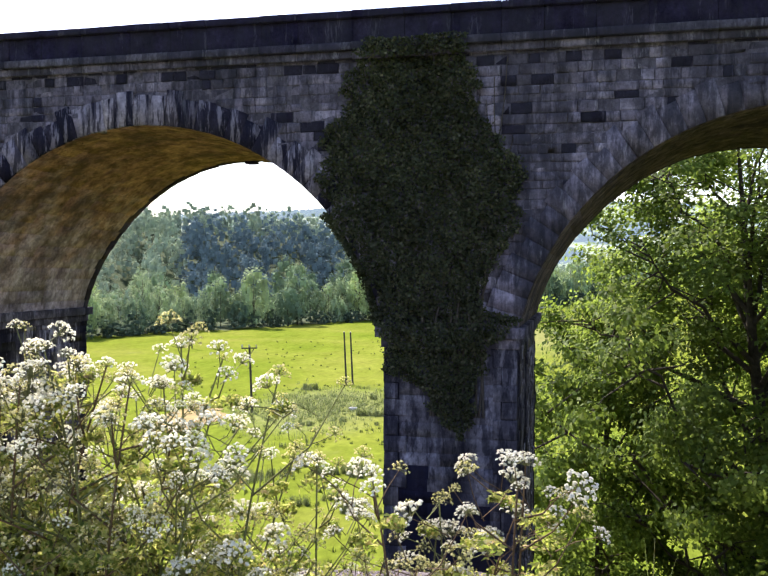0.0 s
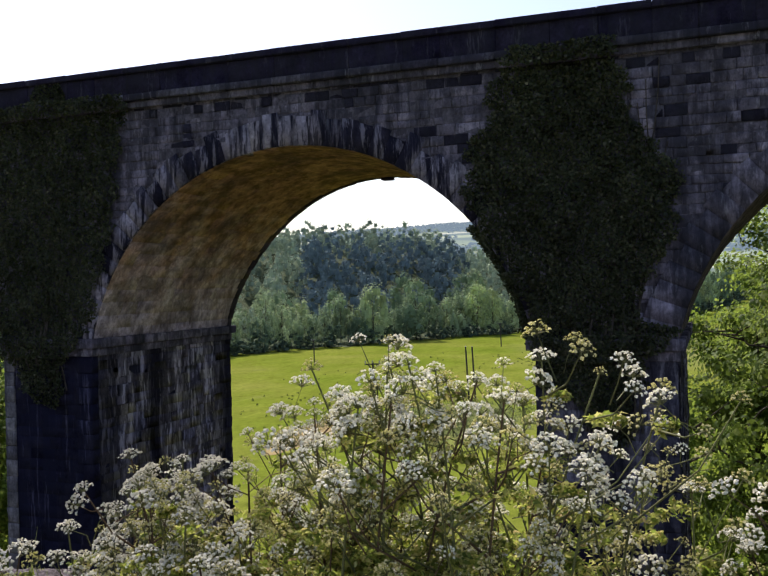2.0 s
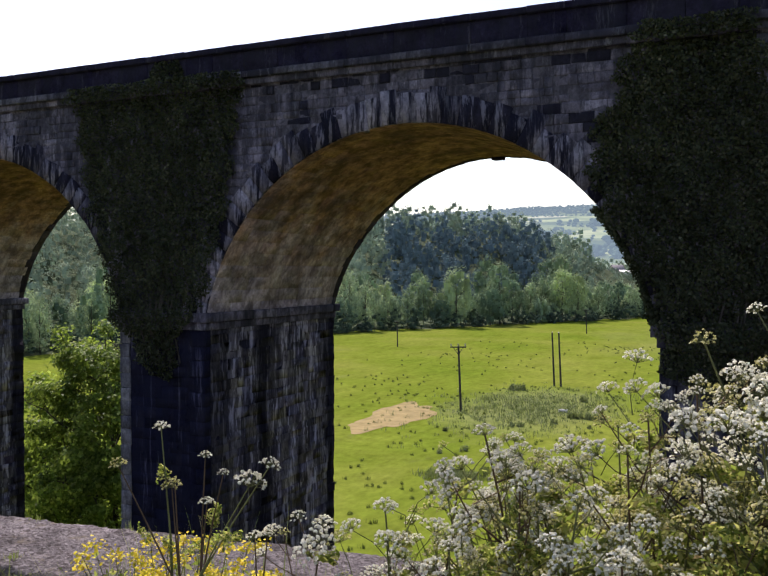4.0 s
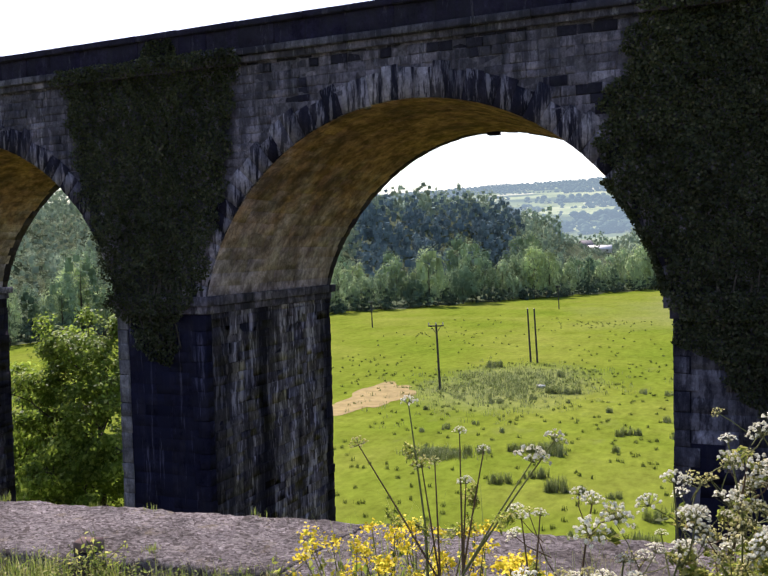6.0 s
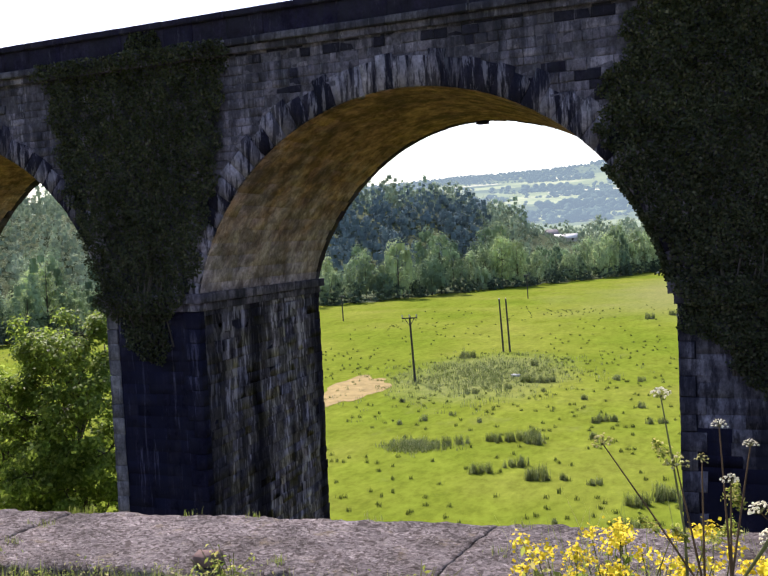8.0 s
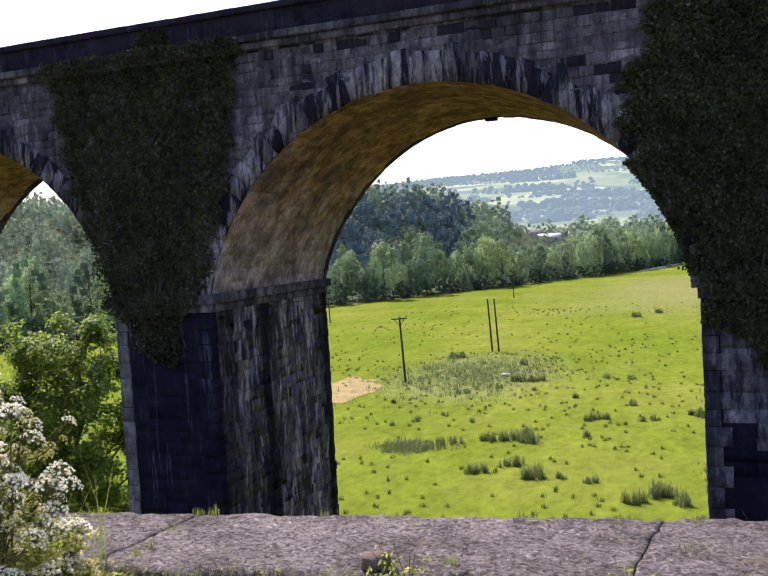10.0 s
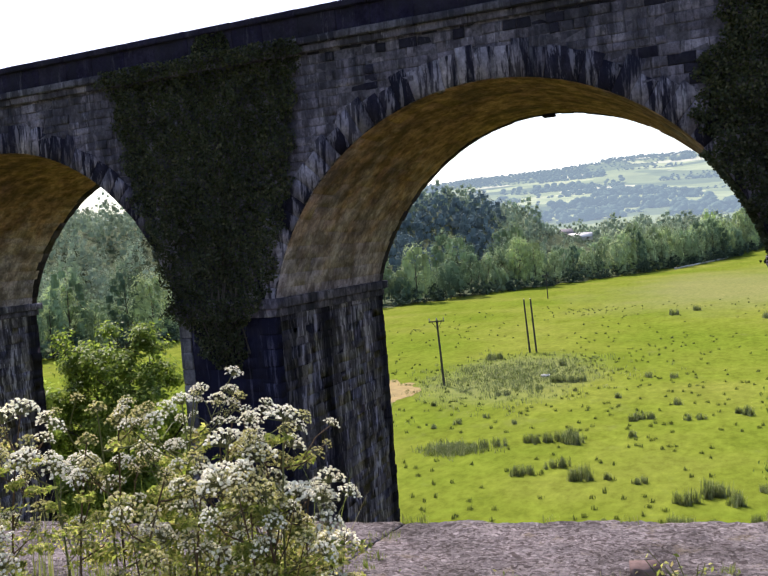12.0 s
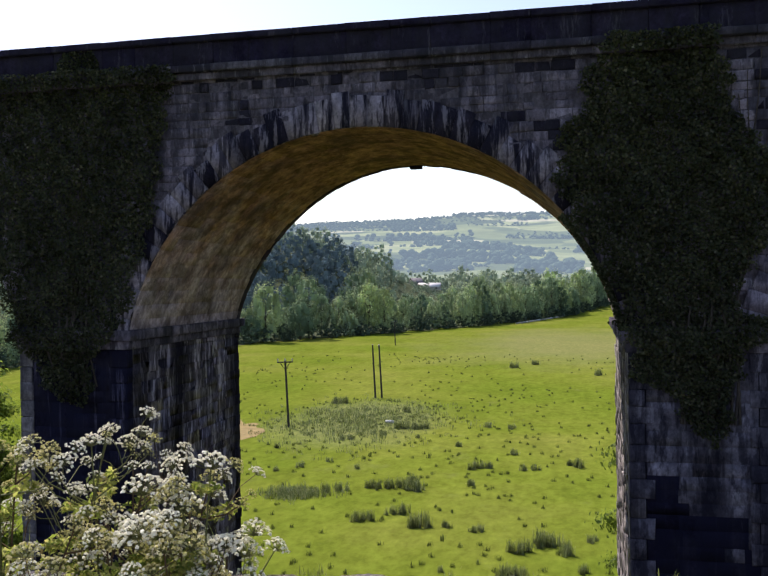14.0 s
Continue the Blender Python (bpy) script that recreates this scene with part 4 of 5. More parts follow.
while spot < along[-1]:
    for row in range(3):
        s = spot + rng.uniform(-3, 3)
        x, y = np.interp(s, along, EDGE_X), np.interp(s, along, EDGE_Y)
        dx, dy = np.interp(s + 1, along, EDGE_X) - x, np.interp(s + 1, along, EDGE_Y) - y
        back = 5 + row * 9 + rng.uniform(-2.5, 2.5)
        n = math.hypot(dx, dy) + 1e-6
        x, y = x - dy / n * back, y + dx / n * back
        if y < 100 or x > 200:
            continue
        k = int(rng.integers(0, 5))
        big = rng.uniform(0.7, 1.2) * (0.75 if row == 0 and rng.random() < 0.5 else 1.0)
        if -0.225 < (x - 8) / (y + 22) < -0.15:
            big = min(big, 17.0 / TALL[k])
        m = pose(x, y, float(hill_height(x, y)) - 0.3, 0, 0, rng.uniform(0, 360)) @ Matrix.Diagonal((0.84 * big, 0.84 * big, big * rng.uniform(0.9, 1.15), 1))
        ob = thing("riverside_tree", "leafy broadleaf tree in the belt along the meadow edge", "tree", "trees along the meadow edge", m=m)
        child("trunk", KINDS[k][0], ob)
        child("crown", KINDS[k][6 if y < 290 else 1], ob)
    # a row of dark bushes stands in for the shade under the belt
    for _ in range(4):
        s = spot + rng.uniform(-6, 6)
        x, y = np.interp(s, along, EDGE_X) - rng.uniform(0, 3), np.interp(s, along, EDGE_Y) + rng.uniform(0, 2)
        if y < 100 or x > 200:
            continue
        wide, tall = rng.uniform(0.4, 0.65), rng.uniform(0.2, 0.4)
        ob = thing("riverside_bush", "low bush coloured as the dark shade under the tree belt", "bush", "bushes along the meadow edge", m=pose(x, y, float(hill_height(x, y)) - 0.3, 0, 0, rng.uniform(0, 360)) @ Matrix.Diagonal((wide, wide, tall, 1)))
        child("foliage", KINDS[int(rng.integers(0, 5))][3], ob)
    spot += rng.uniform(8.5, 13) * (1.0 if spot < 620 else 1.5)


# woods on the spur: canopy only, too many to count
def woods(name, places, sizes, mat, label, seed, kind=2):
    rng = np.random.default_rng(seed)
    vs, fs, n = [], [], 0
    for (x, y), s in zip(places, sizes):
        crown = KINDS[int(rng.integers(0, 5))][kind][0].reshape(-1, 4, 3)
        thin = len(crown)
        a = rng.uniform(0, 6.28)
        c, q = math.cos(a), math.sin(a)
        v = crown.reshape(-1, 3) * ((1.3 * s, 1.3 * s, 0.8 * s) if kind == 4 else (s, s, s)) @ np.array([[c, q, 0], [-q, c, 0], [0, 0, 1]])
        vs.append(v + (x, y, float(hill_height(x, y)) - (5 * s if kind == 4 else 1)))
        fs.append(np.arange(4 * thin).reshape(-1, 4) + n)
        n += 4 * thin
    ob = new(name, mesh_of(name, np.concatenate(vs), np.concatenate(fs), mat))
    return tagged(ob, label, "woods", kind="stuff")


rng = np.random.default_rng(101)
px, py = rng.uniform(-620, 60, 26000), rng.uniform(110, 720, 26000)
base = hill_height(px, py)
edge = np.interp(py, EDGE_Y, EDGE_X)
ok = (base > -19.8) & (px < edge - 24) & ~((np.abs(px + 121) < 32) & (py > 638)) & (np.hypot(px - 8, py + 22) < 735)
px, py = px[ok], py[ok]
keep = []
cells, grown = set(), []
for x, y in zip(px, py):
    cell = (int(x // 12), int(y // 12))
    room = (-5.5 - float(hill_height(x, y))) / 23 if -0.217 < (x - 8) / (y + 22) < -0.15 else 1.15
    room = max(room, 0.3)
    if float(hill_height(x + 0.55 * 45, y - 0.83 * 45)) > float(hill_height(x, y)) + 14:      # the far flank stays open
        continue
    if cell not in cells and room > 0.1:
        cells.add(cell)
        keep.append((x, y))
        grown.append(min(room, rng.uniform(0.64, 1.08)))
keep, grown = np.array(keep), np.array(grown)
way = np.degrees(np.arctan2(keep[:, 0] - 9, keep[:, 1] + 22.5))
foot = hill_height(keep[:, 0], keep[:, 1])
inner = np.abs(keep[:, 0] - np.interp(keep[:, 1], EDGE_Y, EDGE_X)) > 45
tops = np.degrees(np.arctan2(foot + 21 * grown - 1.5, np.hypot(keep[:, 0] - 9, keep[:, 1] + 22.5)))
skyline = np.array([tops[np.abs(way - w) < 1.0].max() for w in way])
# flank crowns well below the skyline get the painted-shade leaf colour
shaded_flank = (way > -25.4) & (way < -15.2) & (tops < skyline - 0.75 + 0.15 * np.sin(way * 4)) & inner
near = (np.hypot(keep[:, 0] - 9, keep[:, 1] + 22.5) < 610) & (way > -47) & (way < -29)
woods("woodland", keep[~shaded_flank & ~near], grown[~shaded_flank & ~near], WOOD_LEAF, "dense broadleaf woodland covering the spur", 102)
woods("woodland_edge", keep[~shaded_flank & near], grown[~shaded_flank & near], WOOD_LEAF, "tall broadleaf trees at the near end of the wooded spur", 106, 5)
woods("conifer_plantation", keep[shaded_flank], 1.18 * grown[shaded_flank], SHADED_LEAF, "dark blue-green trees on the shaded flank of the spur", 103)

# trees round the farm buildings
rng = np.random.default_rng(104)
near_farm, size = [], []
for _ in range(260):
    x, y = -120 + rng.normal(0, 60), rng.uniform(600, 745)
    clear = -0.23 < (x - 8) / (y + 22) < -0.148 and y < 690
    if not (abs(x + 121) < 27 and 640 < y < 690) and not (clear and y > 630) and x > -215:
        near_farm.append((x, y))
        size.append(rng.uniform(0.12, 0.2) if clear else rng.uniform(0.45, 0.85))
for _ in range(130):
    y = rng.uniform(585, 650)
    near_farm.append((8 + (y + 22) * rng.uniform(-0.235, -0.15), y))
    size.append(rng.uniform(0.14, 0.24))
woods("farm_copse", near_farm, size, WOOD_LEAF, "broadleaf trees crowded round the farm buildings", 105)

# hedgerows, copses and the wooded crest of the far hillside
rng = np.random.default_rng(111)
far, bulk = [], []
for _ in range(34):
    d, az = rng.uniform(850, 2300), rng.uniform(-24, 14)
    run, slope = rng.uniform(70, 260), rng.normal(0, 0.12)
    n = int(run / 10)
    x0, y0 = 8 + d * math.sin(radians(az)), -22 + d * math.cos(radians(az))
    u = np.linspace(-0.5, 0.5, n) * run + rng.normal(0, 2, n)
    k = math.hypot(1, slope)
    far += list(zip(x0 + u / k, y0 + u * slope / k + rng.normal(0, 2, n)))
    bulk += list(rng.uniform(0.4, 0.75, n) * rng.uniform(0.7, 1.3))
for _ in range(13):
    d, az, n = 800 + 1500 * rng.random() ** 1.3, rng.uniform(-24, 14), int(rng.integers(10, 38))
    x0, y0 = 8 + d * math.sin(radians(az)), -22 + d * math.cos(radians(az))
    far += list(zip(x0 + rng.normal(0, 1.4 * n, n), y0 + rng.normal(0, 14, n)))
    bulk += list(rng.uniform(0.7, 1.25, n))
for az in np.arange(-26, 14, 0.08):
    for _ in range(5 if az < -9 else 2):
        d = rng.uniform(2100 if az < -9 else 2330, 2500)
        far.append((8 + d * math.sin(radians(az)), -22 + d * math.cos(radians(az))))
        bulk.append(rng.uniform(0.5, 0.85))
for _ in range(70):
    d, az = rng.uniform(640, 860), rng.uniform(-16, 8)
    far.append((8 + d * math.sin(radians(az)), -22 + d * math.cos(radians(az))))
    bulk.append(rng.uniform(0.6, 1.0))
# the larger copses on the slope: middle, half widths, trees
for x0, y0, wide, deep, n in ((-146, 1312, 50, 26, 52), (-178, 1125, 44, 12, 30), (-28, 930, 34, 48, 70), (-98, 1060, 18, 14, 14), (-66, 1190, 22, 12, 16), (-190, 1540, 9, 6, 5), (-255, 1610, 9, 6, 5), (-215, 960, 40, 22, 30), (-140, 930, 30, 14, 24), (-330, 1900, 70, 22, 40)):
    far += list(zip(x0 + wide * rng.uniform(-1, 1, n), y0 + deep * rng.uniform(-1, 1, n)))
    bulk += list(rng.uniform(0.8, 1.15, n))
far, bulk = np.array(far), np.array(bulk)
close = np.hypot(far[:, 0] - 8, far[:, 1] + 22) < 880
woods("foothill_trees", far[close], 0.75 * bulk[close], WOOD_LEAF, "green hedges and trees at the foot of the hillside", 113)
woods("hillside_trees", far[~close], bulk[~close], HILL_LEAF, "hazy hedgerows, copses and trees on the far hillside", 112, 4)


# ---------------------------------------------------------------- farm buildings beyond the trees
def farm_house(at, turn, length, depth, eaves, ridge, roof_mat, label):
    ob = thing("farm_building", label, "building", "farm buildings", m=pose(*at, 0, 0, turn))
    l, d = length / 2, depth / 2
    v = [(-l, -d, 0), (l, -d, 0), (l, d, 0), (-l, d, 0), (-l, -d, eaves), (l, -d, eaves), (l, d, eaves), (-l, d, eaves), (-l, 0, ridge - 0.3), (l, 0, ridge - 0.3)]
    me = bpy.data.meshes.new("wall")
    me.from_pydata(v, [], [(0, 1, 5, 4), (1, 2, 6, 9, 5), (2, 3, 7, 6), (3, 0, 4, 8, 7)])
    me.materials.append(RENDERED)
    child("wall", me, ob)
    o = 0.5
    s = (ridge - eaves) / d
    r = [(-l - o, -d - o, eaves - o * s), (l + o, -d - o, eaves - o * s), (l + o, 0, ridge), (-l - o, 0, ridge), (l + o, d + o, eaves - o * s), (-l - o, d + o, eaves - o * s)]
    r += [(x, y, z + 0.3) for x, y, z in r]
    child("roof", mesh_of("roof", r, [(0, 1, 2, 3), (3, 2, 4, 5), (6, 9, 8, 7), (9, 11, 10, 8), (0, 6, 7, 1), (1, 7, 8, 2), (2, 8, 10, 4), (4, 10, 11, 5), (5, 11, 9, 3), (3, 9, 6, 0)], roof_mat), ob)
    n = max(2, int(length / 5))
    for i in range(n):
        x = -l + length * (i + 0.5) / n
        child("window", mesh_of("window", *box(x - 0.7, x + 0.7, -d - 0.04, -d + 0.1, eaves * 0.4, eaves * 0.85), PANE), ob)


for x, y, dz, turn, length, depth, eaves, ridge, mat, label in (
        (-133, 655, 0.6, 8, 11, 8, 3.6, 6.6, ROOF, "pale-roofed farmhouse among trees"), (-110, 662, 0.6, 4, 17, 8, 3.0, 5.8, ROOF, "long pale-roofed barn among trees"),
        (-122, 668, 0.6, 40, 9, 8, 4.5, 8.2, SLATE, "slate-roofed house beside a barn")):
    farm_house((x, y, float(hill_height(x, y)) - dz), turn, length, depth, eaves, ridge, mat, label)


# ---------------------------------------------------------------- poles of the power line
def power_pole(at, height, lean, arm, label):
    ob = thing("power_pole", label, "power pole", "poles of the power line", m=pose(*at, 0, lean, 0))
    n = np.linspace(0, 1, 6)
    child("pole", mesh_of("pole", *tube(np.c_[0 * n, 0 * n, -0.5 + n * (height + 0.5)], np.linspace(0.2, 0.15, 6), 10), POLE_WOOD), ob)
    if arm:
        child("crossarm", mesh_of("crossarm", *box(-arm, arm, -0.2, -0.05, height - 0.35, height - 0.15), POLE_WOOD), ob)
        for x in (-arm * 0.92, 0, arm * 0.92):
            child("insulator", mesh_of("insulator", *tube([(x, -0.12, height - 0.15), (x, -0.12, height + 0.1), (x, -0.12, height + 0.32)], [0.05, 0.12, 0.06], 6), INSULATOR), ob)
        for s in (-1, 1):
            child("brace", mesh_of("brace", *tube([(0, -0.12, height - 1.5), (s * arm * 0.6, -0.12, height - 0.35)], [0.05, 0.05], 4), POLE_WOOD), ob)
    else:
        child("cap", mesh_of("cap", *tube([(0, 0, height), (0, 0, height + 0.12)], [0.17, 0.03], 8), INSULATOR), ob)


power_pole((-38.8, 107.3, -21), 10.5, -2.4, 1.3, "dark wooden power pole with a crossarm in the meadow")
power_pole((-33.3, 143.5, -21), 10.4, -2.6, 0, "one of two close wooden poles in the meadow")
power_pole((-32.0, 143.5, -21), 10.4, -2.6, 0, "one of two close wooden poles in the meadow")
power_pole((-97, 209, -21), 7.4, -1.5, 0.7, "distant wooden power pole in the meadow")
power_pole((-59, 285, -21), 8.5, -1.5, 0.9, "distant wooden power pole near the tree belt")

# low pale wall of a lane along the far side of the meadow
lane = []
stops = np.array([(-27, 441), (-16, 486), (-3, 540), (9, 592), (22, 650)])
for (x0, y0), (x1, y1) in zip(stops[:-1], stops[1:]):
    lane.append(([(x0, y0, -21.1), (x1, y1, -21.1), (x1, y1 + 0.6, -21.1), (x0, y0 + 0.6, -21.1), (x0, y0, -20.2), (x1, y1, -20.2), (x1, y1 + 0.6, -20.2), (x0, y0 + 0.6, -20.2)], BOX))
tagged(new("lane_wall", mesh_of("lane_wall", *joined(lane), RENDERED)), "low pale wall along a lane beyond the meadow", "wall", kind="structure")

# a small trough in the grass
trough = thing("stone_trough", "small pale stone trough lying in the grass", "trough", m=pose(-24.1, 114, -21) @ Matrix.Diagonal((0.75, 0.75, 0.75, 1)))
child("basin", mesh_of("basin", *joined([box(-0.9, 0.9, -0.45, 0.45, 0, 0.12), box(-0.9, 0.9, -0.45, -0.33, 0.12, 0.5), box(-0.9, 0.9, 0.33, 0.45, 0.12, 0.5), box(-0.9, -0.78, -0.33, 0.33, 0.12, 0.5), box(0.78, 0.9, -0.33, 0.33, 0.12, 0.5)]), ROOF), trough)


# ---------------------------------------------------------------- rushes and tufts in the meadow
def blades(rng, places, count, height, spread, width):
    """Thin upright three-cornered blades round each place, as four-corner faces."""
    n = len(places) * count
    b = np.repeat(np.asarray(places, float), count, 0) + rng.normal(0, 1, (n, 3)) * np.array([spread, spread, 0])
    h = (height * rng.uniform(0.3, 1.15, n))[:, None]
    way = unit(rng.normal(size=(n, 3)) * (1, 1, 0)) * rng.uniform(0.05, 0.45, (n, 1)) * h
    side = unit(np.cross(way + 1e-6, (0, 0, 1))) * width * 0.5
    mid = b + way * 0.3 + np.array([0, 0, 1]) * h * 0.6
    tip = b + way + np.array([0, 0, 1]) * h
    v = np.stack([b - side, b + side, mid + side * 0.8, tip], 1)
    w = np.stack([b - side, mid + side * 0.8, tip, mid - side * 0.8], 1)
    v = np.stack([b - side, b + side, mid + side * 0.7, mid - side * 0.7], 1)
    w = np.stack([mid - side * 0.7, mid + side * 0.7, tip + side * 0.1, tip - side * 0.1], 1)
    both = np.concatenate([v, w], 1).reshape(-1, 3)
    return both, np.arange(8 * n).reshape(-1, 4)


CLUMPS = []
for k in range(3):
    rng = np.random.default_rng(130 + k)
    c = np.c_[rng.normal(0, 1, (9, 2)) * (0.42, 0.36), rng.uniform(-0.2, 0.0, 9)]
    CLUMPS.append(mesh_of("tuft", *blades(rng, c, 30, 1.05, 0.17, 0.055), RUSH))
# close rows of tall rushes, singles, and low olive clumps: place and size
TALL_RUSHES = ((-16.8, 70.1, 0.9), (-15.9, 70, 1.0), (-14.8, 70.4, 1.1), (-13.8, 71.1, 1.1), (-12.5, 69.9, 1.3), (-11.3, 69.7, 1.2), (-12.3, 72.4, 1.3), (-15, 56.8, 1.0), (-13.9, 57.4, 1.0), (-12.1, 59.9, 0.9), (-11, 60.3, 1.1), (-9.3, 55.9, 1.1), (-8.7, 56.5, 1.3), (-8, 55.9, 0.9),
               (0.3, 49.8, 1.0), (1.1, 50.1, 1.1), (2.5, 51.9, 1.4), (3.2, 52.2, 1.2), (4.6, 49.9, 1.2), (-0.1, 43.1, 1.0), (0.6, 43.3, 1.1), (1.3, 43.8, 0.9))
MID_RUSHES = ((-6.3, 56.2, 0.7), (-6.9, 81.1, 0.9), (-6.3, 82.2, 1.0), (-5.1, 82.4, 0.9), (-6, 73.1, 0.8), (-2.7, 91, 0.9), (-0.9, 81.6, 0.8), (0.5, 82.1, 0.7), (5.6, 84.3, 1.2), (4.6, 85.4, 0.8), (-3.8, 55.2, 0.6), (-3.1, 55.4, 0.7), (-4.9, 43.9, 0.5), (5.9, 45.6, 0.7), (6.6, 53.9, 0.7), (-19.7, 68.3, 1.0), (-21, 67.6, 0.9), (-10.4, 95.6, 0.8))
FAR_RUSHES = ((-27.7, 79.3, 0.8), (-30, 76.7, 0.6), (-25.3, 83.1, 0.6), (-34.8, 90.7, 0.7), (-27.6, 98.2, 0.9), (-26.5, 98.6, 0.8), (-38.9, 134.7, 1.4), (-37.4, 135.2, 1.4), (-21.9, 109.2, 1.0), (-20.6, 108.7, 1.2), (-19.1, 108.8, 1.2), (-17.6, 109.4, 1.2), (-23.7, 125.9, 1.2), (-17.2, 101.2, 0.6), (-20.6, 79.4, 0.6), (-22.7, 102.8, 0.8), (-8, 112, 0.9), (-4.5, 111, 0.9), (-11, 206, 1.7), (-6, 215, 1.5), (10, 190, 1.6))
rng = np.random.default_rng(140)
for x, y, w in TALL_RUSHES + MID_RUSHES + FAR_RUSHES:
    ob = thing("rush_clump", "grey-green clump of upright rushes in the meadow", "rushes", "rush clumps", m=pose(x, y, -21.02, 0, 0, rng.uniform(0, 360)) @ Matrix.Diagonal((0.72 * w, 0.72 * w, w, 1)))
    tagged(child("tuft", CLUMPS[int(rng.integers(0, 3))], ob), kind="stuff")
n = 700
hx, hy = rng.uniform(-80, 40, 200), 34 + 210 * rng.random(200) ** 1.2
which = rng.integers(0, 200, n) ** 2 // 200
tx, ty = hx[which] + rng.normal(0, 5, n), hy[which] + rng.normal(0, 6, n)
tx, ty = np.r_[tx, -31 + rng.normal(0, 10, 130), rng.uniform(-40, 12, 260)], np.r_[ty, 120 + rng.normal(0, 13, 130), rng.uniform(38, 120, 260)]
tufts = new("grass_tufts", mesh_of("grass_tufts", *blades(rng, np.c_[tx, ty, np.full(len(tx), -21.02)], 26, 0.42, 0.13, 0.05), TUFT))
tagged(tufts, "small dark grass tufts scattered over the meadow", "grass", kind="stuff")
rx, ry = np.r_[-30 + rng.normal(0, 7.5, 1100), -24 + rng.normal(0, 1.7, 260)], np.r_[115 + rng.normal(0, 11, 1100), 66 + rng.normal(0, 1.2, 260)]
rough_grass = new("rough_grass", mesh_of("rough_grass", *blades(rng, np.c_[rx, ry, np.full(len(rx), -21.02)], 9, 0.7, 0.35, 0.06), RUSH))
tagged(rough_grass, "long grey-green rough grass round the wooden poles", "grass", kind="stuff")


# ---------------------------------------------------------------- aqueduct edge in front: coping, verge, canal, towpath
SLOPE = math.atan(0.143)
AQ = pose(2.87, -18.51, 0) @ Matrix.Rotation(SLOPE, 4, "Z")       # u along the canal, v towards the viaduct
COPE_Z, VERGE_Z = -0.2, -0.32


def aq(u, v, z):
    return AQ @ Vector((u, v, z))


def u_of(x):
    return (x - 2.87) / math.cos(SLOPE)


def structure(name, pieces, mat, label, category):
    ob = new(name, mesh_of(name, *joined(pieces), mat))
    ob.matrix_basis = AQ
    return tagged(ob, label, category, kind="structure")


structure("aqueduct_wall", [box(-40, 40, -0.86, -0.06, -21, COPE_Z - 0.3)], ASHLAR_REST, "sandstone side wall of the aqueduct", "wall")
structure("verge", [box(-40, 40, -3.0, -0.9, -1.5, VERGE_Z)], SOIL, "narrow soil verge beside the canal", "verge")
structure("water", [box(-40, 40, -4.3, -3.0, -1.5, -0.55)], WATER, "dark still canal water", "water")
structure("towpath", [box(-40, 40, -8.5, -4.3, -1.5, -0.1)], GRAVEL, "gravel towpath beside the canal", "path")

coping = tagged(thing("coping", "broad weathered gritstone coping along the aqueduct edge", "coping", m=AQ), kind="structure")
rng = np.random.default_rng(151)
u = 1.352 - 2.72 * 6
slab_no = 0
while u < 30:
    w, nu, nv = 2.717, 100, 36
    gu, gv = np.meshgrid(np.linspace(0.003, w - 0.003, nu), np.linspace(-0.93, 0.0, nv))
    eu = np.minimum(gu - 0.003, w - 0.003 - gu)
    ev = np.minimum(gv + 0.93, -gv)
    edge = np.clip(ev / 0.05, 0, 1)
    lump = np.array([[noise.fractal(Vector((a + u, b, 3.1)) * 6.0, 0.8, 2.1, 4) for a, b in zip(ra, rb)] for ra, rb in zip(gu, gv)])
    pits = np.array([[noise.noise(Vector((a + u, b, 9.1)) * 24.0) for a, b in zip(ra, rb)] for ra, rb in zip(gu, gv)])
    chips = np.array([[noise.noise(Vector((a + u, 1.8 * b, 4.7)) * 55.0) for a, b in zip(ra, rb)] for ra, rb in zip(gu, gv)])
    z = COPE_Z - 0.03 * (1 - edge) ** 2 - 0.006 * (1 - np.clip(eu / 0.02, 0, 1)) + 0.008 * lump + 0.006 * pits + 0.006 * chips
    crook = [0.02 * np.array([noise.fractal(Vector((7.7 * k, b, 2.2)) * 5.0, 0.7, 2.1, 3) for b in gv[:, 0]])[:, None] for k in (slab_no, slab_no + 1)]
    slab_no += 1
    skew = -0.26 * (gv + 0.46) - crook[0] - (crook[1] - crook[0]) * gu / w
    top = np.stack([gu + u - skew, gv + 0.02 * lump * (ev < 0.03), z], -1).reshape(-1, 3)
    i, j = np.meshgrid(np.arange(nv - 1), np.arange(nu - 1), indexing="ij")
    f = np.stack([i * nu + j, i * nu + j + 1, (i + 1) * nu + j + 1, (i + 1) * nu + j], -1).reshape(-1, 4)
    rim = np.r_[np.arange(nu), np.arange(2 * nu - 1, nu * nv, nu), np.arange(nu * nv - 2, nu * (nv - 1) - 1, -1), np.arange(nu * (nv - 2), 0, -nu)]
    low = top[rim] * (1, 1, 0) + (0, 0, COPE_Z - 0.3)
    m = len(rim)
    k = np.arange(m)
    side = np.stack([rim[k], nu * nv + k, nu * nv + (k + 1) % m, rim[(k + 1) % m]], -1)
    child("slab", mesh_of("slab", np.r_[top, low], np.r_[f, side], SLAB), coping)
    u += 2.72

fragment = new("brick_fragment", mesh_of("brick_fragment", *block(np.random.default_rng(4), 0.135, 0.065, 0.1, 0.012, 0.008), BRICK))
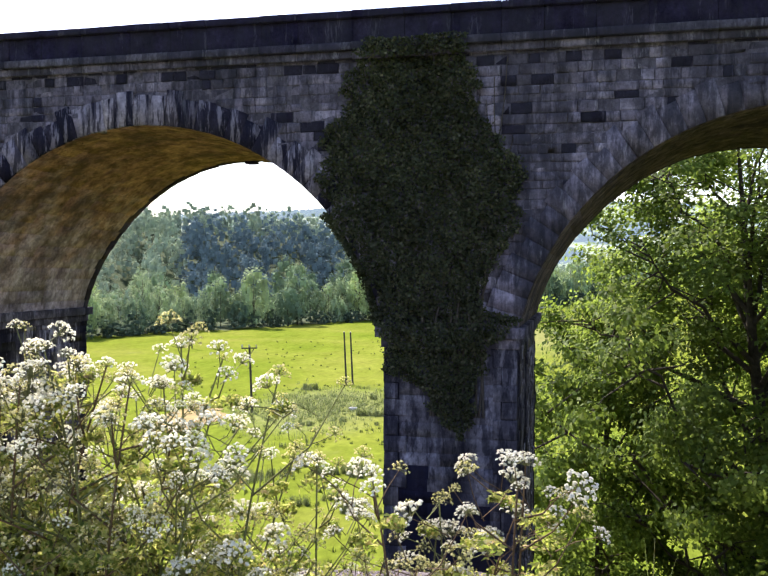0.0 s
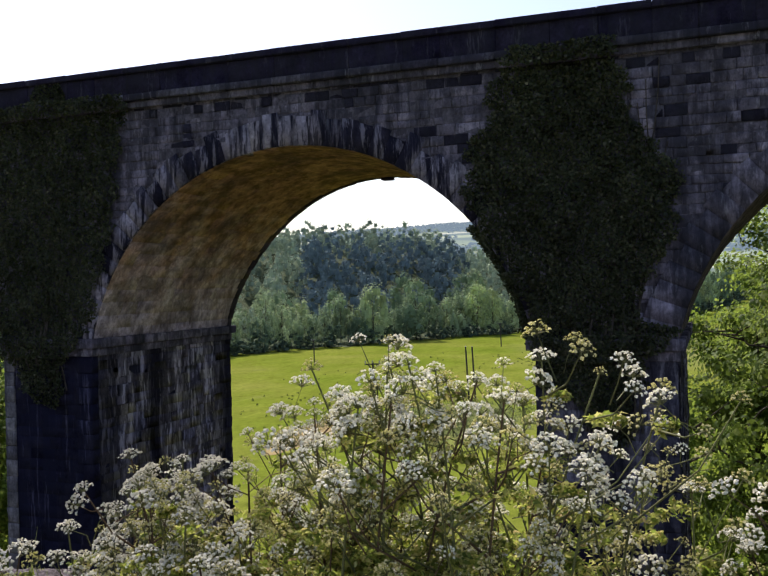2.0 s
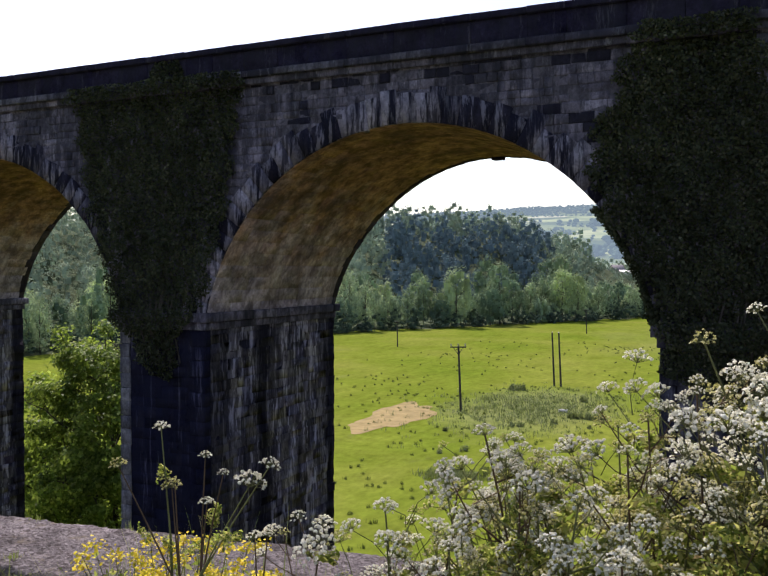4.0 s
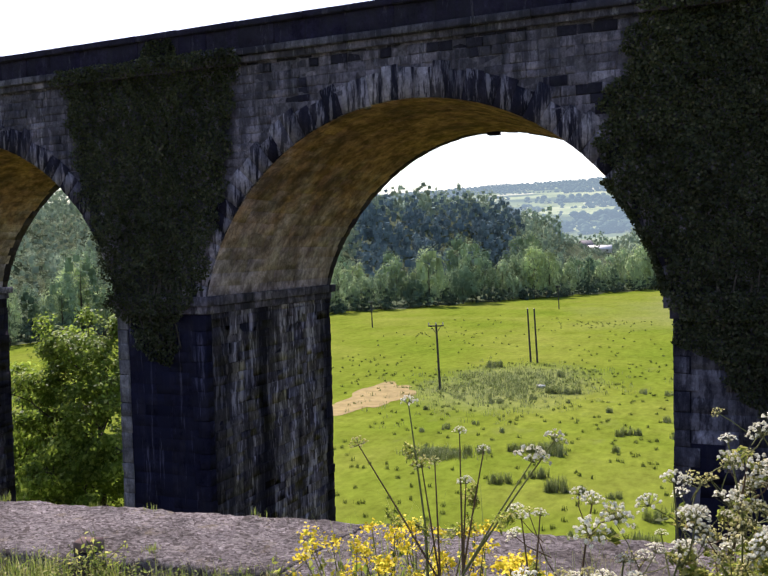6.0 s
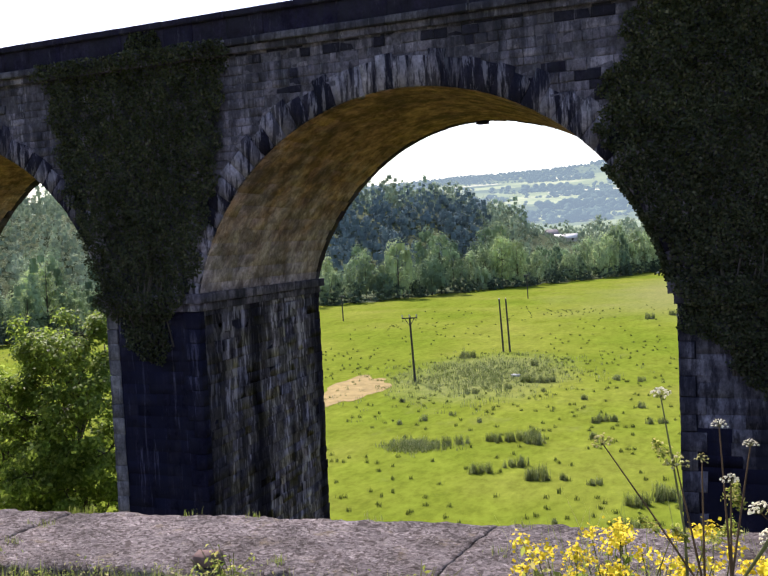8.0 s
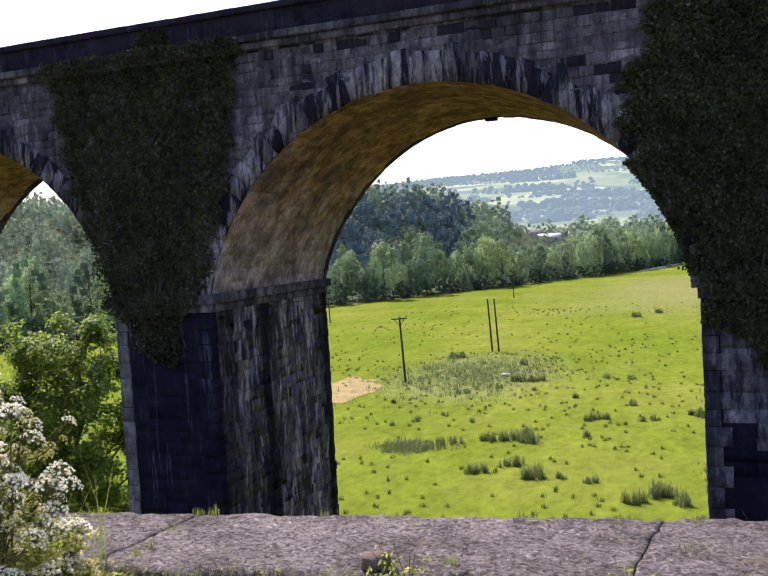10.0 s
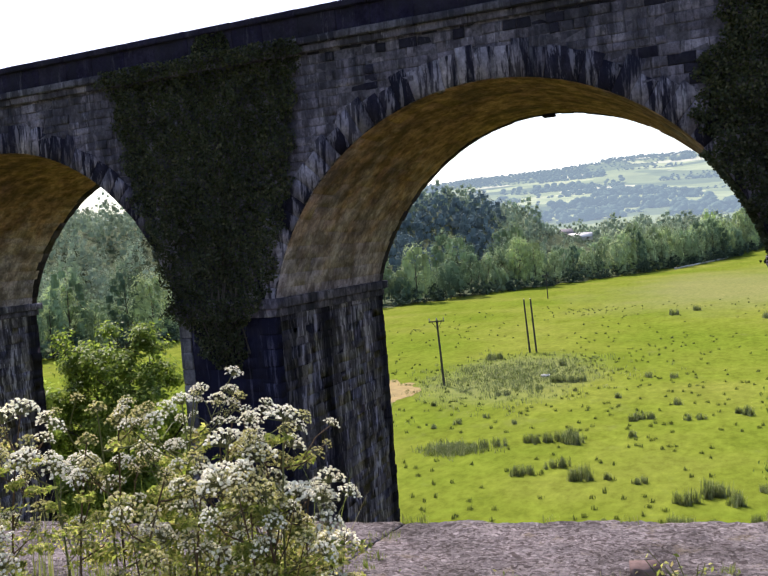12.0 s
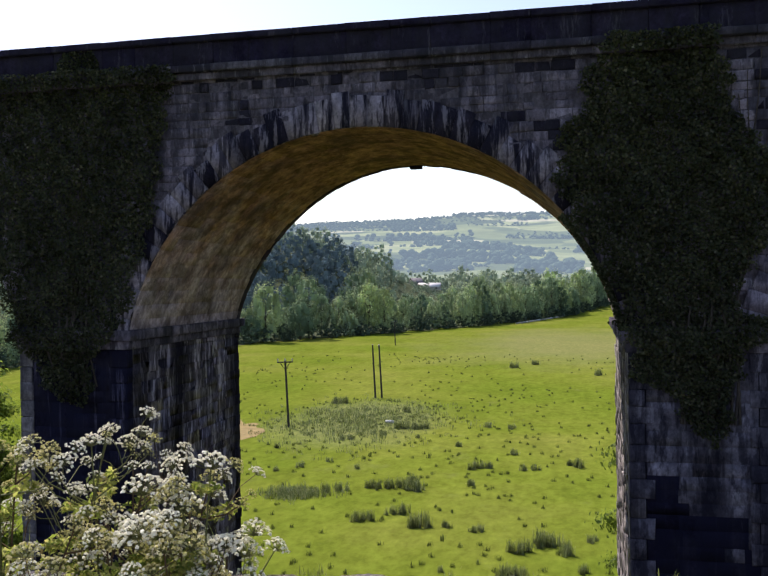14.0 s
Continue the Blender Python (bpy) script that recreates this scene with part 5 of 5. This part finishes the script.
fragment.matrix_basis = pose(5.73, -18.98, COPE_Z + 0.028, 0, 0, 14)
tagged(fragment, "broken brown brick fragment lying on the coping", "brick")


# ---------------------------------------------------------------- plants on the verge
def umbel_mesh(rng, radius, rays, florets, mat, dome, grain=1.0):
    """A compound umbel: thin rays, each with a small head of florets."""
    stalk, heads = [], []
    for i in range(rays):
        q = math.sqrt((i + 0.5) / rays)
        a = i * 2.4 + rng.uniform(-0.25, 0.25)
        end = np.array([radius * q * math.cos(a), radius * q * math.sin(a), radius * (0.75 - dome * q * q) + rng.normal(0, 0.05 * radius)])
        stalk.append(tube([(0, 0, -0.1 * radius), end], [0.0012, 0.0009], 3))
        out = unit(end + (0, 0, radius * 0.5))
        c = end + unit(rng.normal(size=(florets, 3)) + 1.1 * out + (0, 0, 0.5)) * 0.0085 * grain * (radius / 0.055) * rng.uniform(0.6, 1.1, (florets, 1))
        heads.append(cards(rng, c, 0.0138 * grain * (radius / 0.055), 1.1 * unit(c - end) + (0, 0, 0.6), 0.95, 0.5))
    s, h = joined(stalk), joined(heads)
    v, f = joined([s, h])
    return mesh_of("umbel", v, f, [STEM, mat], np.r_[np.zeros(len(s[1])), np.ones(len(h[1]))])


rng = np.random.default_rng(160)
UMBELS = [umbel_mesh(rng, 0.055, 23, 8, PETAL, 0.65, 0.82), umbel_mesh(rng, 0.048, 20, 8, PETAL, 0.8, 0.82), umbel_mesh(rng, 0.062, 25, 8, PETAL, 0.6, 0.8), umbel_mesh(rng, 0.05, 20, 8, SEED, 0.9, 0.8), umbel_mesh(rng, 0.042, 17, 8, SEED, 1.0, 0.82)]
WIDE_UMBELS = [umbel_mesh(rng, 0.055, 34, 9, PETAL, 0.7, 0.66), umbel_mesh(rng, 0.05, 30, 9, PETAL, 0.85, 0.68), umbel_mesh(rng, 0.06, 36, 9, PETAL, 0.6, 0.64), umbel_mesh(rng, 0.05, 30, 9, SEED, 0.9, 0.68), umbel_mesh(rng, 0.045, 26, 9, SEED, 1.0, 0.7)]


def fern_leaf(rng, length):
    """A finely cut leaf as pairs of small leaflets along a rib, along +x."""
    out = []
    for i in range(9):
        x = length * (0.2 + 0.8 * i / 8)
        w = length * 0.36 * (1.1 - i / 8.5)
        for s in (-1, 1):
            for q in (0.2, 0.4, 0.6, 0.8, 1.0):
                out.append((x + 0.25 * w * q + rng.normal(0, 0.06 * w), s * w * q, -0.12 * x * x / length + rng.normal(0, 0.01)))
    return np.array(out)


def hemlock(x, v_at, top, seed, spread, dense, ripe, leafy=20, bloom=1.0):
    """A hollow-stemmed umbellifer: branching stem, cut leaves, flat heads of small flowers."""
    rng = np.random.default_rng(seed)
    base = aq(u_of(x) + 0.143 * v_at, v_at, VERGE_Z - 0.02)
    height = top - base.z
    ob = thing("hemlock_plant", "tall umbellifer with branching stems and flat white flower heads" if not ripe else "tall umbellifer with cream flower heads going to seed", "wild flower", "umbellifers on the verge", m=Matrix.Translation(base))
    t = np.linspace(0, 1, 8)
    bend = rng.normal(0, 0.09 * height, 2)
    stem = np.c_[bend[0] * t ** 2, bend[1] * t ** 2, t * height * 0.93]
    tubes = [tube(stem, np.linspace(0.0075, 0.003, 8), 5)]
    heads = [(stem[-1], unit(stem[-1] - stem[-2] + (0, 0, 0.2)))]
    leaf_c = []
    n = dense
    for k in range(n):
        h = 0.32 + 0.62 * (k + rng.uniform(0, 1)) / n
        a = np.array([np.interp(h, t, stem[:, i]) for i in range(3)])
        turn = k * 2.3 + rng.uniform(-0.6, 0.6)
        long = spread * height * (1.15 - 0.75 * h) * rng.uniform(0.7, 1.2)
        up = long * rng.uniform(0.7, 1.3)
        b = a + (long * math.cos(turn), long * math.sin(turn), up)
        b[2] = min(b[2], height * rng.uniform(0.82, 1.0))
        m = (a + b) / 2 + (0.12 * long * math.cos(turn), 0.12 * long * math.sin(turn), -0.06 * long)
        tubes.append(tube([a, m, b], [0.0042, 0.003, 0.002], 4))
        heads.append((b, unit(b - m + (0, 0, 0.35 * long))))
        for _ in range(2):
            q = rng.uniform(0.35, 0.75)
            c = a + (b - a) * q
            e = c + unit(rng.normal(size=3) * (1, 1, 0.2) + (0, 0, 0.9)) * rng.uniform(0.08, 0.2)
            tubes.append(tube([c, (c + e) / 2 + rng.normal(0, 0.01, 3), e], [0.0024, 0.002, 0.0016], 3))
            heads.append((e, unit(e - c + (0, 0, 0.1))))
        L = rng.uniform(0.14, 0.3) * (1.1 - 0.6 * h)
        leaf = fern_leaf(rng, L)
        ca, sa = math.cos(turn + 0.6), math.sin(turn + 0.6)
        leaf_c.append(a + np.c_[leaf[:, 0] * ca - leaf[:, 1] * sa, leaf[:, 0] * sa + leaf[:, 1] * ca, leaf[:, 2] + leaf[:, 0] * 0.25])
    for _ in range(leafy):
        turn, h = rng.uniform(0, 6.28), rng.uniform(0.05, 0.6) * height
        leaf = fern_leaf(rng, rng.uniform(0.2, 0.38))
        ca, sa = math.cos(turn), math.sin(turn)
        leaf_c.append(np.c_[leaf[:, 0] * ca - leaf[:, 1] * sa, leaf[:, 0] * sa + leaf[:, 1] * ca, leaf[:, 2] + leaf[:, 0] * 0.3 + h])
    child("stem", mesh_of("stem", *joined(tubes), DRY_STEM if rng.random() < 0.5 else STEM), ob)
    child("foliage", mesh_of("foliage", *cards(rng, np.concatenate(leaf_c), 0.031, (0, 0, 0.8), 0.42), HERB_LEAF), ob, "finely cut green leaves")
    for at, way in heads:
        k = int(rng.integers(3, 5)) if rng.random() < (0.7 if ripe else 0.3) else int(rng.integers(0, 3))
        size = rng.uniform(0.5, 0.98) * bloom
        turn = Vector(way).to_track_quat("Z", "X").to_matrix().to_4x4()
        child("umbel", (WIDE_UMBELS if bloom > 1.3 else UMBELS)[k], ob, m=Matrix.Translation(at) @ turn @ Matrix.Rotation(rng.uniform(0, 6), 4, "Z") @ Matrix.Diagonal((size, size, size, 1)))


rng = np.random.default_rng(170)
seed = 1000
for x, top in ((8.98, 0.74), (9.08, 0.82), (9.15, 0.6), (9.22, 0.86), (9.28, 0.7), (9.33, 0.78)):
    hemlock(x, -2.2 + rng.uniform(-0.2, 0.3), top, seed, 0.28, 4, False, 6)
    seed += 1
for x in np.arange(9.38, 12.2, 0.12):
    if x > 11.0 and rng.random() < 0.6:
        continue
    hemlock(x + rng.normal(0, 0.05), -2.3 + rng.uniform(-0.4, 0.4), rng.uniform(0.25, 0.75), seed, rng.uniform(0.26, 0.42), int(rng.integers(4, 7)), rng.random() < 0.9)
    seed += 1
for x in np.arange(9.45, 12.3, 0.11):
    if x > 11.0 and rng.random() < 0.7:
        continue
    hemlock(x + rng.normal(0, 0.05), -1.95 + rng.uniform(-0.3, 0.3), rng.uniform(0.45, 0.9), seed, rng.uniform(0.26, 0.42), int(rng.integers(5, 8)), rng.random() < 0.85)
    seed += 1
for x in (9.5, 9.58, 9.65, 9.75, 9.85, 9.92, 10.0, 10.15, 10.3):
    hemlock(x, -2.15 + rng.uniform(-0.2, 0.3), rng.uniform(0.8, 1.08), seed, 0.3, 6, rng.random() < 0.4)
    seed += 1
for x in np.arange(9.4, 12.0, 0.08):
    top = np.interp(x, [8.3, 8.9, 9.3, 9.7, 10.2, 10.5, 10.85, 11.1, 11.6, 12.0, 12.4], [0.75, 0.98, 1.05, 1.12, 1.42, 1.46, 1.42, 1.05, 1.0, 1.02, 0.85])
    top = top * rng.uniform(0.72, 1.0) if rng.random() < 0.75 else top
    if x > 11.0 and rng.random() < 0.6:
        continue
    hemlock(x + rng.normal(0, 0.05), -2.25 + rng.uniform(-0.3, 0.35), top, seed, rng.uniform(0.2, 0.36), int(rng.integers(4, 8)), rng.random() < 0.5)
    seed += 1
for x in np.r_[np.arange(2.0, 3.6, 0.17), np.arange(3.6, 4.3, 0.26)]:
    top = np.interp(x, [1.2, 2.4, 3.2, 3.8, 4.2, 4.5], [0.95, 0.95, 0.85, 0.85, 0.7, 0.5]) * rng.uniform(0.7, 1.0)
    hemlock(x + rng.normal(0, 0.05), -1.5 + rng.uniform(-0.35, 0.25), top, seed, rng.uniform(0.2, 0.34), int(rng.integers(3, 6)), rng.random() < 0.55, 2, 1.4)
    seed += 1
for x, v, top in ((10.36, -2.2, 1.43), (10.53, -2.25, 1.46), (10.8, -2.2, 1.45), (10.2, -2.1, 1.34), (10.3, -2.3, 1.4), (10.45, -2.15, 1.38), (10.65, -2.3, 1.42), (10.92, -2.2, 1.36), (10.05, -2.2, 1.25), (10.72, -2.1, 1.3), (9.54, -2.25, 1.1), (9.45, -2.1, 1.02), (8.6, -2.1, 0.42), (8.75, -2.15, 0.45), (8.85, -2.0, 0.5), (11.67, -2.6, 1.07), (11.92, -2.3, 0.98), (4.0, -1.5, 0.86), (3.85, -1.4, 0.9), (3.6, -1.5, 0.9), (4.15, -1.55, 0.78), (4.32, -1.6, 0.74), (3.78, -1.35, 0.84), (4.05, -1.5, 0.77), (8.6, -2.0, 0.62)):
    hemlock(x, v, top, seed, 0.34, 3 if x < 8.65 and x > 5 else 6 if x > 10 else 4, False, 2 if x < 8.65 else 12)
    seed += 1
for x, v, top in ((4.46, -1.68, 0.82), (4.5, -1.75, 0.7), (4.4, -1.62, 0.66), (4.45, -1.8, 0.58), (4.5, -1.6, 0.46), (4.33, -1.7, 0.72), (4.55, -1.45, 0.2), (4.3, -1.3, 0.12), (4.1, -1.35, 0.22), (3.9, -1.3, 0.1), (4.62, -1.5, 0.05), (3.7, -1.3, 0.2)):
    hemlock(x, v, top, seed, 0.26, 3, False, 3, 1.4)
    seed += 1


def bare_umbellifer(x, v_at, fork, heads, seed):
    """A thin plant whose few long bare stalks part low down; heads are (along, across, height, size, kind)."""
    rng = np.random.default_rng(seed)
    base = aq(u_of(x) + 0.143 * v_at, v_at, VERGE_Z - 0.02)
    ob = thing("hemlock_plant", "sparse umbellifer with long thin bare stalks and small flower heads", "wild flower", "umbellifers on the verge", m=Matrix.Translation(base))
    knee = np.array([rng.normal(0, 0.02), rng.normal(0, 0.02), fork - base.z])
    tubes = [tube([(0, 0, 0), knee * 0.5 + (0.01, 0, 0), knee], [0.006, 0.0055, 0.005], 6)]
    leaf_c, tops = [], []
    for dx, dy, top, size, kind in heads:
        end = np.array([dx, dy, top - base.z])
        mid = knee + (end - knee) * 0.5 + (0.03 * dx, 0, 0.02)
        tubes.append(tube([knee, mid, end], [0.0042, 0.0032, 0.0022], 5))
        tops.append((end, unit(end - mid + (0, 0, 0.25)), size, kind))
        q = rng.uniform(0.25, 0.6)
        c = knee + (end - knee) * q
        leaf = fern_leaf(rng, rng.uniform(0.05, 0.09))
        ca, sa = math.cos(q * 40), math.sin(q * 40)
        leaf_c.append(c + np.c_[leaf[:, 0] * ca - leaf[:, 1] * sa, leaf[:, 0] * sa + leaf[:, 1] * ca, leaf[:, 2] + leaf[:, 0] * 0.7])
    for _ in range(8):
        leaf = fern_leaf(rng, rng.uniform(0.12, 0.26))
        turn = rng.uniform(0, 6.28)
        ca, sa = math.cos(turn), math.sin(turn)
        leaf_c.append(np.c_[leaf[:, 0] * ca - leaf[:, 1] * sa, leaf[:, 0] * sa + leaf[:, 1] * ca, leaf[:, 2] + leaf[:, 0] * 0.7 + rng.uniform(0.1, 0.55)])
    child("stem", mesh_of("stem", *joined(tubes), DRY_STEM if seed % 2 else STEM), ob)
    child("foliage", mesh_of("foliage", *cards(rng, np.concatenate(leaf_c), 0.02, (0, 0, 0.8), 0.4), HERB_LEAF), ob)
    for at, way, size, kind in tops:
        turn = Vector(way).to_track_quat("Z", "X").to_matrix().to_4x4()
        child("umbel", UMBELS[kind], ob, m=Matrix.Translation(at) @ turn @ Matrix.Rotation(rng.uniform(0, 6), 4, "Z") @ Matrix.Diagonal((size, size, size, 1)))


bare_umbellifer(8.22, -2.15, 0.30, ((-0.32, 0.0, 0.76, 0.75, 3), (-0.1, 0.05, 0.69, 0.85, 3), (-0.02, -0.03, 0.73, 0.55, 4)), 501)
bare_umbellifer(8.14, -2.12, 0.48, ((-0.06, 0.02, 0.91, 0.6, 0),), 502)
bare_umbellifer(8.27, -2.1, 0.34, ((-0.02, 0.03, 0.81, 0.55, 1), (0.01, 0.0, 0.64, 0.55, 0), (0.07, 0.02, 0.755, 0.5, 1)), 503)
bare_umbellifer(8.30, -2.2, 0.36, ((0.24, 0.0, 0.76, 1.05, 0), (0.31, 0.02, 0.83, 0.8, 1)), 504)
bare_umbellifer(8.48, -2.1, 0.2, ((-0.02, 0.02, 0.52, 0.6, 0), (0.05, 0.0, 0.545, 0.6, 1)), 505)


def ragwort(x, v_at, top, seed, bloom=True):
    rng = np.random.default_rng(seed)
    base = aq(u_of(x) + 0.143 * v_at, v_at, VERGE_Z - 0.02)
    if bloom:
        ob = thing("ragwort_plant", "low weed with clustered bright yellow flowers", "wild flower", "yellow flowers on the verge", m=Matrix.Translation(base))
    else:
        ob = thing("weed_plant", "small leafy yellow-green weed at the coping edge", "weed", "weeds at the coping", m=Matrix.Translation(base))
    h = top - base.z
    tubes, c, lc = [], [], []
    for _ in range(6):
        e = np.array([rng.normal(0, 0.09), rng.normal(0, 0.09), h * rng.uniform(0.75, 1.0)])
        tubes.append(tube([(0, 0, 0), e * (0.35, 0.35, 0.55), e], [0.004, 0.003, 0.002], 4))
        c.append(e + rng.normal(0, 1, (48, 3)) * (0.021, 0.021, 0.012))
        s = rng.uniform(0.1, 0.9, 14)[:, None]
        lc.append(e * s + rng.normal(0, 0.022, (14, 3)))
    child("stem", mesh_of("stem", *joined(tubes), STEM), ob)
    child("foliage", mesh_of("foliage", *cards(rng, np.concatenate(lc), 0.05 if bloom else 0.032, (0, 0, 0.5), 0.4), HERB_LEAF), ob)
    if bloom:
        tagged(child("flower_head", mesh_of("flower_head", *cards(rng, np.concatenate(c), 0.0155, (0, -0.3, 1.0), 0.95), YELLOW), ob, "bright yellow flower clusters"), kind="stuff")


for k, (x, v, top) in enumerate(((7.74, -1.85, 0.36), (7.82, -1.8, 0.38), (7.9, -1.85, 0.4), (7.98, -1.8, 0.37), (8.08, -1.88, 0.4), (8.2, -1.85, 0.4), (8.3, -1.9, 0.36), (8.4, -1.9, 0.32), (7.72, -2.1, 0.26), (7.8, -2.15, 0.28), (8.0, -2.15, 0.3), (8.2, -2.2, 0.26))):
    ragwort(x, v, top, 400 + k)
for k, (x, v, top) in enumerate(((5.92, -0.94, -0.04), (5.86, -0.95, -0.08), (4.05, -1.0, -0.1), (4.3, -1.02, -0.12), (3.9, -0.99, -0.1), (6.9, -1.0, -0.12))):
    ragwort(x, v, top, 440 + k, False)

# dry grass and small weeds: along the inner edge of the coping, in its joints, and thick among the tall plants
rng = np.random.default_rng(180)
places = []
for _ in range(520):
    u = rng.uniform(-3, 11)
    places.append(tuple(aq(u, -0.98 - abs(rng.normal(0, 0.08)), VERGE_Z)))
fringe = new("dry_grass", mesh_of("dry_grass", *blades(rng, places, 9, 0.17, 0.03, 0.005), BLADE))
tagged(fringe, "dry yellow grass fringe along the coping edge", "grass", kind="stuff")
places = []
for lo, hi, v0, n in ((8.6, 12.6, -2.2, 620), (2.2, 4.4, -1.5, 45), (7.6, 8.6, -1.95, 40)):
    for _ in range(n):
        places.append(tuple(aq(u_of(rng.uniform(lo, hi)) + 0.143 * v0, v0 + rng.normal(0, 0.3), VERGE_Z)))
long_grass = new("long_grass", mesh_of("long_grass", *blades(rng, places, 10, 0.62, 0.05, 0.007), BLADE))
tagged(long_grass, "long green and straw grass among the wild flowers", "grass", kind="stuff")
places = []
for x, v, n in ((4.28, -0.75, 6), (4.3, -0.62, 4), (4.3, -0.3, 5), (4.36, -0.03, 6), (4.4, -0.03, 5), (7.15, -0.1, 7), (7.1, -0.5, 5), (5.95, -0.75, 8), (5.55, -0.05, 3), (6.3, -0.05, 3), (3.6, -0.08, 4), (5.1, -0.03, 2), (8.3, -0.1, 4)):
    for _ in range(n):
        places.append(tuple(aq(u_of(x) + rng.normal(0, 0.035), v + rng.normal(0, 0.02), COPE_Z - 0.01)))
joint_weeds = new("joint_weeds", mesh_of("joint_weeds", *blades(rng, places, 6, 0.055, 0.018, 0.005), BLADE))
tagged(joint_weeds, "small weeds rooted in the joints of the coping", "weeds", kind="stuff")
# low sprawling weeds over the inner edge of the verge
c = []
for _ in range(300):
    at = np.array(aq(rng.uniform(-3, 9), -1.0 - abs(rng.normal(0, 0.14)), VERGE_Z + 0.02))
    c.append(at + rng.normal(0, 1, (26, 3)) * (0.05, 0.05, 0.035) + (0, 0, rng.uniform(0.03, 0.12)))
low_weeds = new("low_weeds", mesh_of("low_weeds", *cards(rng, np.concatenate(c), 0.022, (0, 0, 0.7), 0.4), BLADE))
tagged(low_weeds, "low sprawling green and brown weeds on the verge", "weeds", kind="stuff")
